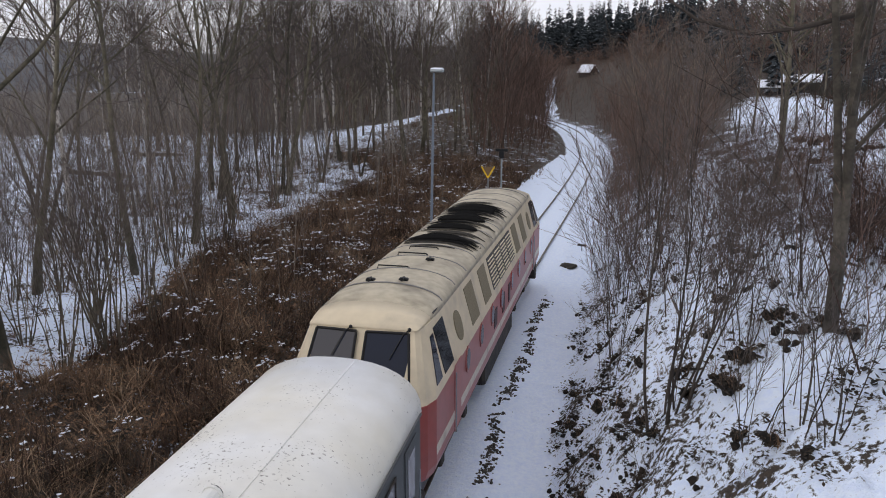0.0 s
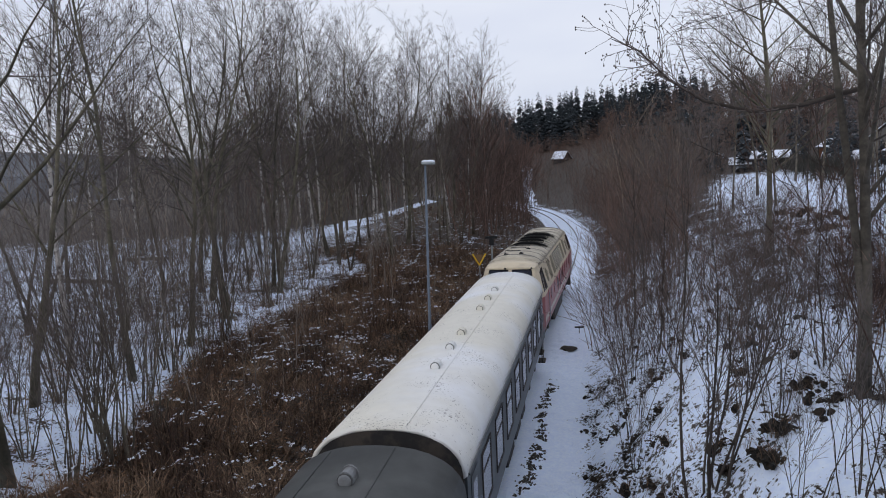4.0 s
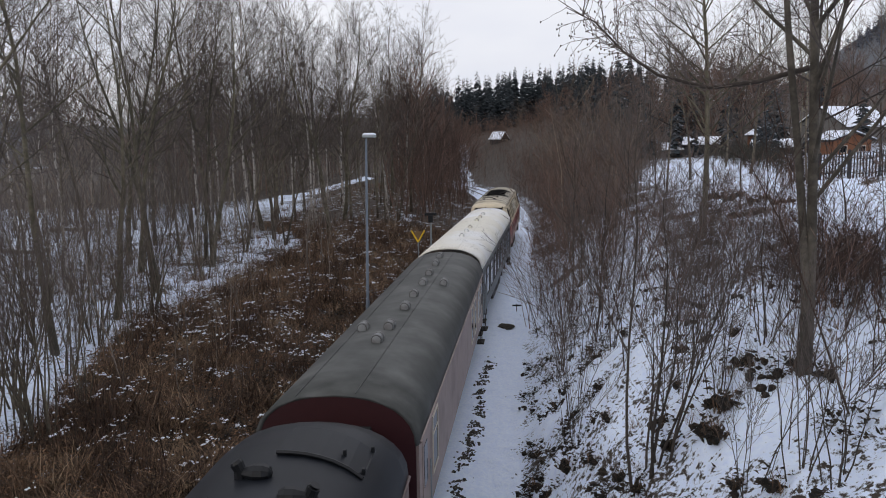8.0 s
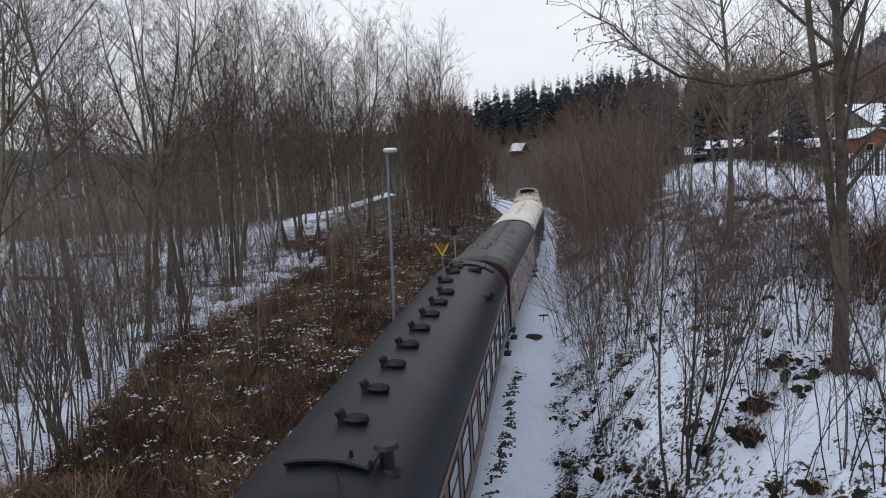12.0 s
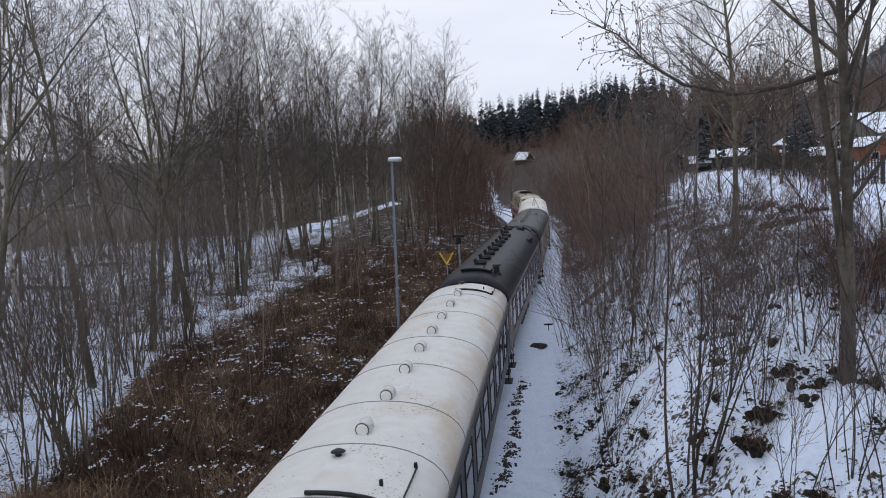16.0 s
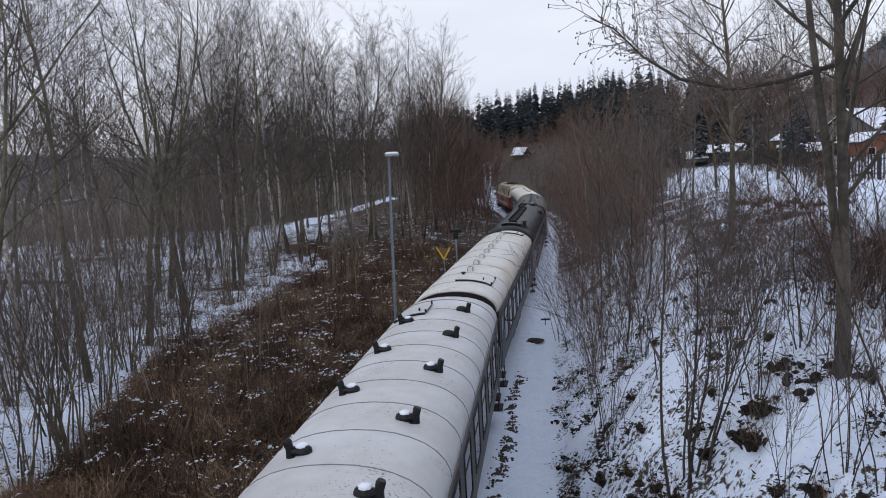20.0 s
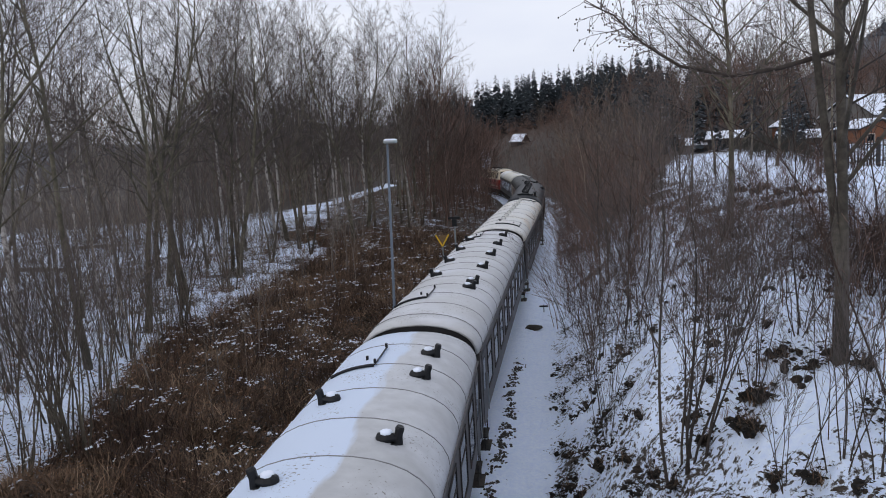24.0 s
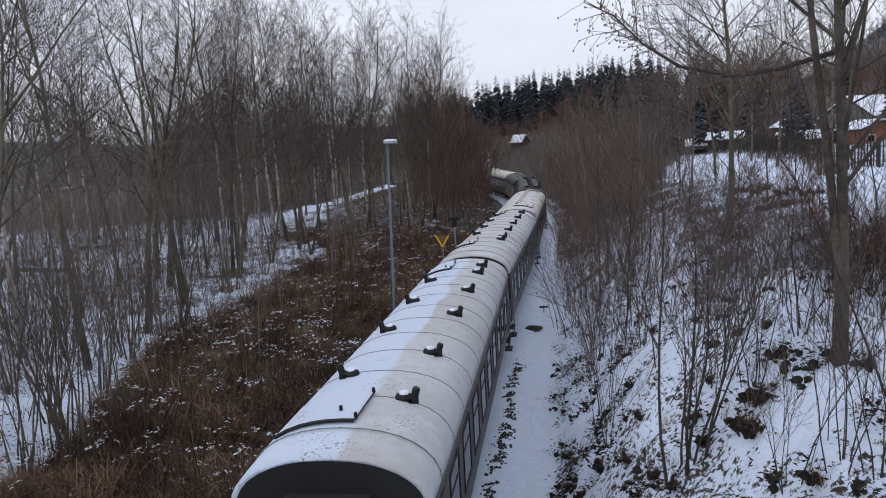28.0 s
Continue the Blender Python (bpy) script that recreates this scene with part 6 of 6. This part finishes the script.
# ---- lamp, signal and sign beside the track ----
def build_lineside():
    x, y = -3.28, 33.3
    z = float(ground_z(x, y))
    lamp = thing("street_lamp", "tall galvanised lamp post with a snow-capped head", "street lamp", at=pose(x, y, z, 0, 1.2, 0))
    top = 8.62 - z
    part("post", Mesh().tube([(0, 0, -0.3), (0, 0, 1.2), (0, 0, 1.22), (0, 0, top - 0.1)], [0.085, 0.085, 0.065, 0.045], 12), LAMP_POST, lamp, "blue-grey painted post", True)
    head = part("head", Mesh().loft([[(w * a + 0.14, b * w2, top + zz) for a, b in ((-0.3, -0.11), (0.22, -0.13), (0.32, 0), (0.22, 0.13), (-0.3, 0.11))] for w, w2, zz in ((0.85, 0.8, -0.07), (1, 1, -0.02), (0.9, 0.9, 0.05))]), GALV, lamp, "flat lamp head")
    part("snow_cap", Mesh().loft([[(w * a + 0.14, b * w, top + zz) for a, b in ((-0.29, -0.1), (0.21, -0.12), (0.31, 0), (0.21, 0.12), (-0.29, 0.1))] for w, zz in ((0.98, 0.05), (0.9, 0.10), (0.6, 0.13))]), SNOW, head, "cap of snow", True)
    x, y = -1.56, 45.1
    z = float(ground_z(x, y))
    sig = thing("railway_signal", "small black lineside signal on a grey post", "signal", at=pose(x, y, z))
    part("post", Mesh().tube([(0, 0, -0.3), (0, 0, 4.1 - z)], 0.05, 10), GALV, sig)
    part("head", Mesh().box(-0.14, -0.1, 3.65 - z, 0.14, 0.12, 4.05 - z, 0.02), IRON, sig, "black signal head")
    part("crossbar", Mesh().box(-0.36, -0.06, 4.05 - z, 0.36, 0.1, 4.2 - z, 0.02), IRON, sig, "black crossbar")
    x, y = -2.2, 44.0
    z = float(ground_z(x, y))
    sign = thing("speed_warning_sign", "yellow-edged triangle sign pointing down on a post", "railway sign", at=pose(x, y, z))
    t = 3.05 - z
    tri = lambda k, yy: [(-0.40 * k, yy, t + 0.28 * k - 0.02), (0.40 * k, yy, t + 0.28 * k - 0.02), (0, yy, t - 0.42 * k - 0.02)]
    part("post", Mesh().tube([(0, 0.05, -0.3), (0, 0.05, t + 0.1)], 0.035, 8), GALV, sign)
    part("face", Mesh().loft([tri(0.8, -0.005), tri(0.8, 0.012)]), GRASS_DARK, sign, "dark triangular face")
    rim = Mesh()
    a, b, c = tri(0.95, -0.02)
    for p, q in ((a, c), (c, b)):
        rim.tube([p, q], 0.045, 6)
    part("rim", rim, YELLOW, sign, "yellow edges")
    # point indicator and a drain cover in the snow beside the track
    x, y = on_track(38.6, 2.25)[:2]
    z = float(ground_z(x, y))
    ind = thing("marker_stake", "low dark marker on a stake in the snow", "marker", at=pose(x, y, z))
    part("stake", Mesh().tube([(0, 0, -0.2), (0, 0, 0.42)], 0.02, 6), IRON, ind)
    part("plate", Mesh().box(-0.22, -0.02, 0.3, 0.22, 0.02, 0.38, 0.01), IRON, ind)
    x, y = 2.82, 35.05
    m = Mesh().ball((0, 0, 0), 0.45, 0.22, 12)
    g = random.Random(3)
    m.v = [(px * g.uniform(0.7, 1.1), py * g.uniform(0.7, 1.3), pz) for px, py, pz in m.v]
    thing("earth_mound", "flat bare mound of earth in the snow", "mound", m=m, mat=material("bare_earth", (0.032, 0.028, 0.021), 0.95, grain=16, vary=0.3), at=pose(*spot(x, y, 0.03)))


def build_logs():
    for x, y, turn, l in ((-36, 66, 4, 4.4), (-31.5, 50, -14, 6.5)):
        log = thing("fallen_log", "fallen trunk lying in the wood with snow along its top", "log", "fallen logs", at=pose(*spot(x, y, 0.35), 0, 0, turn))
        part("trunk", Mesh().tube([(-l / 2, 0, 0), (-l / 4, 0.05, 0.02), (l / 4, -0.04, 0.05), (l / 2, 0, 0)], [0.2, 0.19, 0.17, 0.13], 9), BARK, log)
        part("snow_cap", Mesh().tube([(-l / 2, 0, 0.13), (-l / 4, 0.05, 0.15), (l / 4, -0.04, 0.18), (l / 2, 0, 0.11)], [0.11, 0.13, 0.12, 0.06], 8), SNOW, log, "ridge of snow", True)


build_logs()
GRASS_DARK = material("dull_sign_face", (0.16, 0.10, 0.05), 0.7, grain=9)
build_lineside()


# ---- gardens above the bank ----
def house(at, w, l, h, roof_h, wall, label, snow=0.16):
    t = thing("garden_house", label, "house", "houses above the bank", at=at)
    part("wall", Mesh().box(-w / 2, -l / 2, -1.0, w / 2, l / 2, h), wall, t)
    for y0, y1 in ((-l / 2, -l / 2 + 0.15), (l / 2 - 0.15, l / 2)):
        part("gable", Mesh().loft([[(-w / 2, y, h), (w / 2, y, h), (0, y, h + roof_h)] for y in (y0, y1)]), wall, t)
    for k, mat, name in ((0.0, FENCE, "roof"), (snow, SNOW, "roof_snow")):
        m = Mesh()
        for sgn in (-1, 1):
            e, o = w / 2 + 0.35, 0.35 * roof_h / (w / 2)
            a, b = (0.02 if name == "roof" else snow * 0.55), (0.14 if name == "roof" else snow)
            q = [(sgn * e, h - o + a + k * 0.6), (0, h + roof_h + a + k * 0.6), (0, h + roof_h + b + k * 0.8), (sgn * e, h - o + b + k * 0.8)]
            m.loft([[(x, y, z) for x, z in q] for y in (-l / 2 - 0.3, l / 2 + 0.3)])
        part(name, m, mat, t, "snow on the roof" if mat is SNOW else "")
    for x in (-w / 4, w / 4):
        win = part("window", Mesh().box(x - 0.4, -l / 2 - 0.04, h * 0.35, x + 0.4, -l / 2 + 0.02, h * 0.75), WHITE_STRIPE, t)
        part("pane", Mesh().box(x - 0.33, -l / 2 - 0.05, h * 0.35 + 0.07, x + 0.33, -l / 2 - 0.03, h * 0.75 - 0.07), GLASS, win)
    return t


def build_gardens():
    house(pose(*spot(35.8, 80.5, -0.5), 0, 0, 14), 4.0, 3.4, 1.9, 0.7, WOODWALL, "orange timber summerhouse with a snowy roof")
    house(pose(*spot(46.5, 106, -0.4), 0, 0, -60), 7.5, 9.0, 2.4, 2.4, RENDERED, "grey rendered house with a steep snowy roof")
    house(pose(*spot(26.5, 113), 0, 0, 80), 2.2, 3.0, 1.0, 0.7, FENCE, "low dark shed with snow on its roof")
    house(pose(*spot(30.0, 112), 0, 0, 70), 3.0, 4.4, 1.4, 0.8, FENCE, "low dark shed with snow on its roof")
    house(pose(*spot(40.0, 116), 0, 0, 20), 3.4, 4.0, 1.6, 0.9, WOODWALL, "small timber garden shed with a snowy roof")
    house(pose(*spot(33.0, 92), 0, 0, 80), 2.6, 4.0, 1.0, 0.7, FENCE, "low dark shed with snow on its roof")
    house(pose(*spot(1.0, 190), 0, 0, 50), 2.6, 3.4, 0.7, 1.4, FENCE, "small dark hut with a snowy roof among the far trees")
    fence = thing("garden_fence", "dark picket fence at the edge of the gardens", "fence", "fences")
    picket = Mesh().add([(x, y, z) for y in (-0.012, 0.012) for x, z in ((-0.035, -0.1), (0.035, -0.1), (0.035, 1.4), (0, 1.5), (-0.035, 1.4))],
                        [(4, 3, 2, 1, 0), (5, 6, 7, 8, 9), (0, 1, 6, 5), (1, 2, 7, 6), (2, 3, 8, 7), (3, 4, 9, 8), (4, 0, 5, 9)]).data("picket", FENCE)
    a, b = Vector((19.6, 47.6, 0)), Vector((26.6, 44.6, 0))
    n = 50
    turn = math.atan2(b.y - a.y, b.x - a.x)
    for k in range(n):
        p = a.lerp(b, k / (n - 1))
        ob = new("picket", picket)
        ob.parent = fence
        ob.matrix_world = pose(p.x, p.y, float(ground_z(p.x, p.y)) + 0.05, 0, 0, math.degrees(turn))
    for zz in (0.3, 1.15):
        rail = [(*a.lerp(b, k / 10).xy, float(ground_z(*a.lerp(b, k / 10).xy)) + zz) for k in range(11)]
        part("rail", Mesh().tube([(x, y + 0.04, z) for x, y, z in rail], 0.035, 5), FENCE, fence)
    for k in range(6):
        p = a.lerp(b, k / 5)
        z = float(ground_z(p.x, p.y))
        part("post", Mesh().box(p.x - 0.06, p.y, z - 0.2, p.x + 0.06, p.y + 0.12, z + 1.6, 0.02), FENCE, fence)
    # dark hedge along the edge of the snowy field
    r = random.Random(77)
    shrubs = [sapling(r, r.uniform(1.0, 1.6), 0.014, (10, 2), 0.25) for _ in range(8)]
    pts = []
    for k in range(420):
        f = r.random()
        pts.append((20.8 + 10 * f + r.gauss(0, 0.6), 50 + 60 * f + r.gauss(0, 0.6), r.uniform(0, 6.28), r.uniform(0.8, 1.6)))
    zs = ground_z([p[0] for p in pts], [p[1] for p in pts])
    strew("hedge", shrubs, [(x, y, float(z), a_, b_, 0) for (x, y, a_, b_), z in zip(pts, zs)], HEDGE, "dark bare hedge along the snowy field", "hedge")


build_gardens()



def motions():
    """The train rolls off along the track, slowing."""
    for v, middle, pivot, side in ROLLING:
        rows = []
        for t in np.arange(0, 28.01, 0.5):
            run = np.interp(t, [a for a, _ in RUN], [b for _, b in RUN])
            a, b = on_track(middle + run - pivot, side), on_track(middle + run + pivot, side)
            rows.append((float(t), pose((a[0] + b[0]) / 2, (a[1] + b[1]) / 2, 0, 0, 0, math.degrees(math.atan2(-(b[0] - a[0]), b[1] - a[1])))))
        walk(v, rows)
        # the wheels turn as far as the train rolls
        turns = []
        for t in np.arange(0, 28.01, 0.1):
            run = float(np.interp(t, [a for a, _ in RUN], [b for _, b in RUN]))
            turns.append((float(t), pose(0, 0, 0, -math.degrees((run - RUN[0][1]) / 0.46))))
        for bogie in v.children:
            for w in bogie.children:
                if w.name.startswith("wheelset"):
                    walk(w, [(t, Matrix.Translation((0, w["along"], 0.46)) @ m) for t, m in turns])


motions()
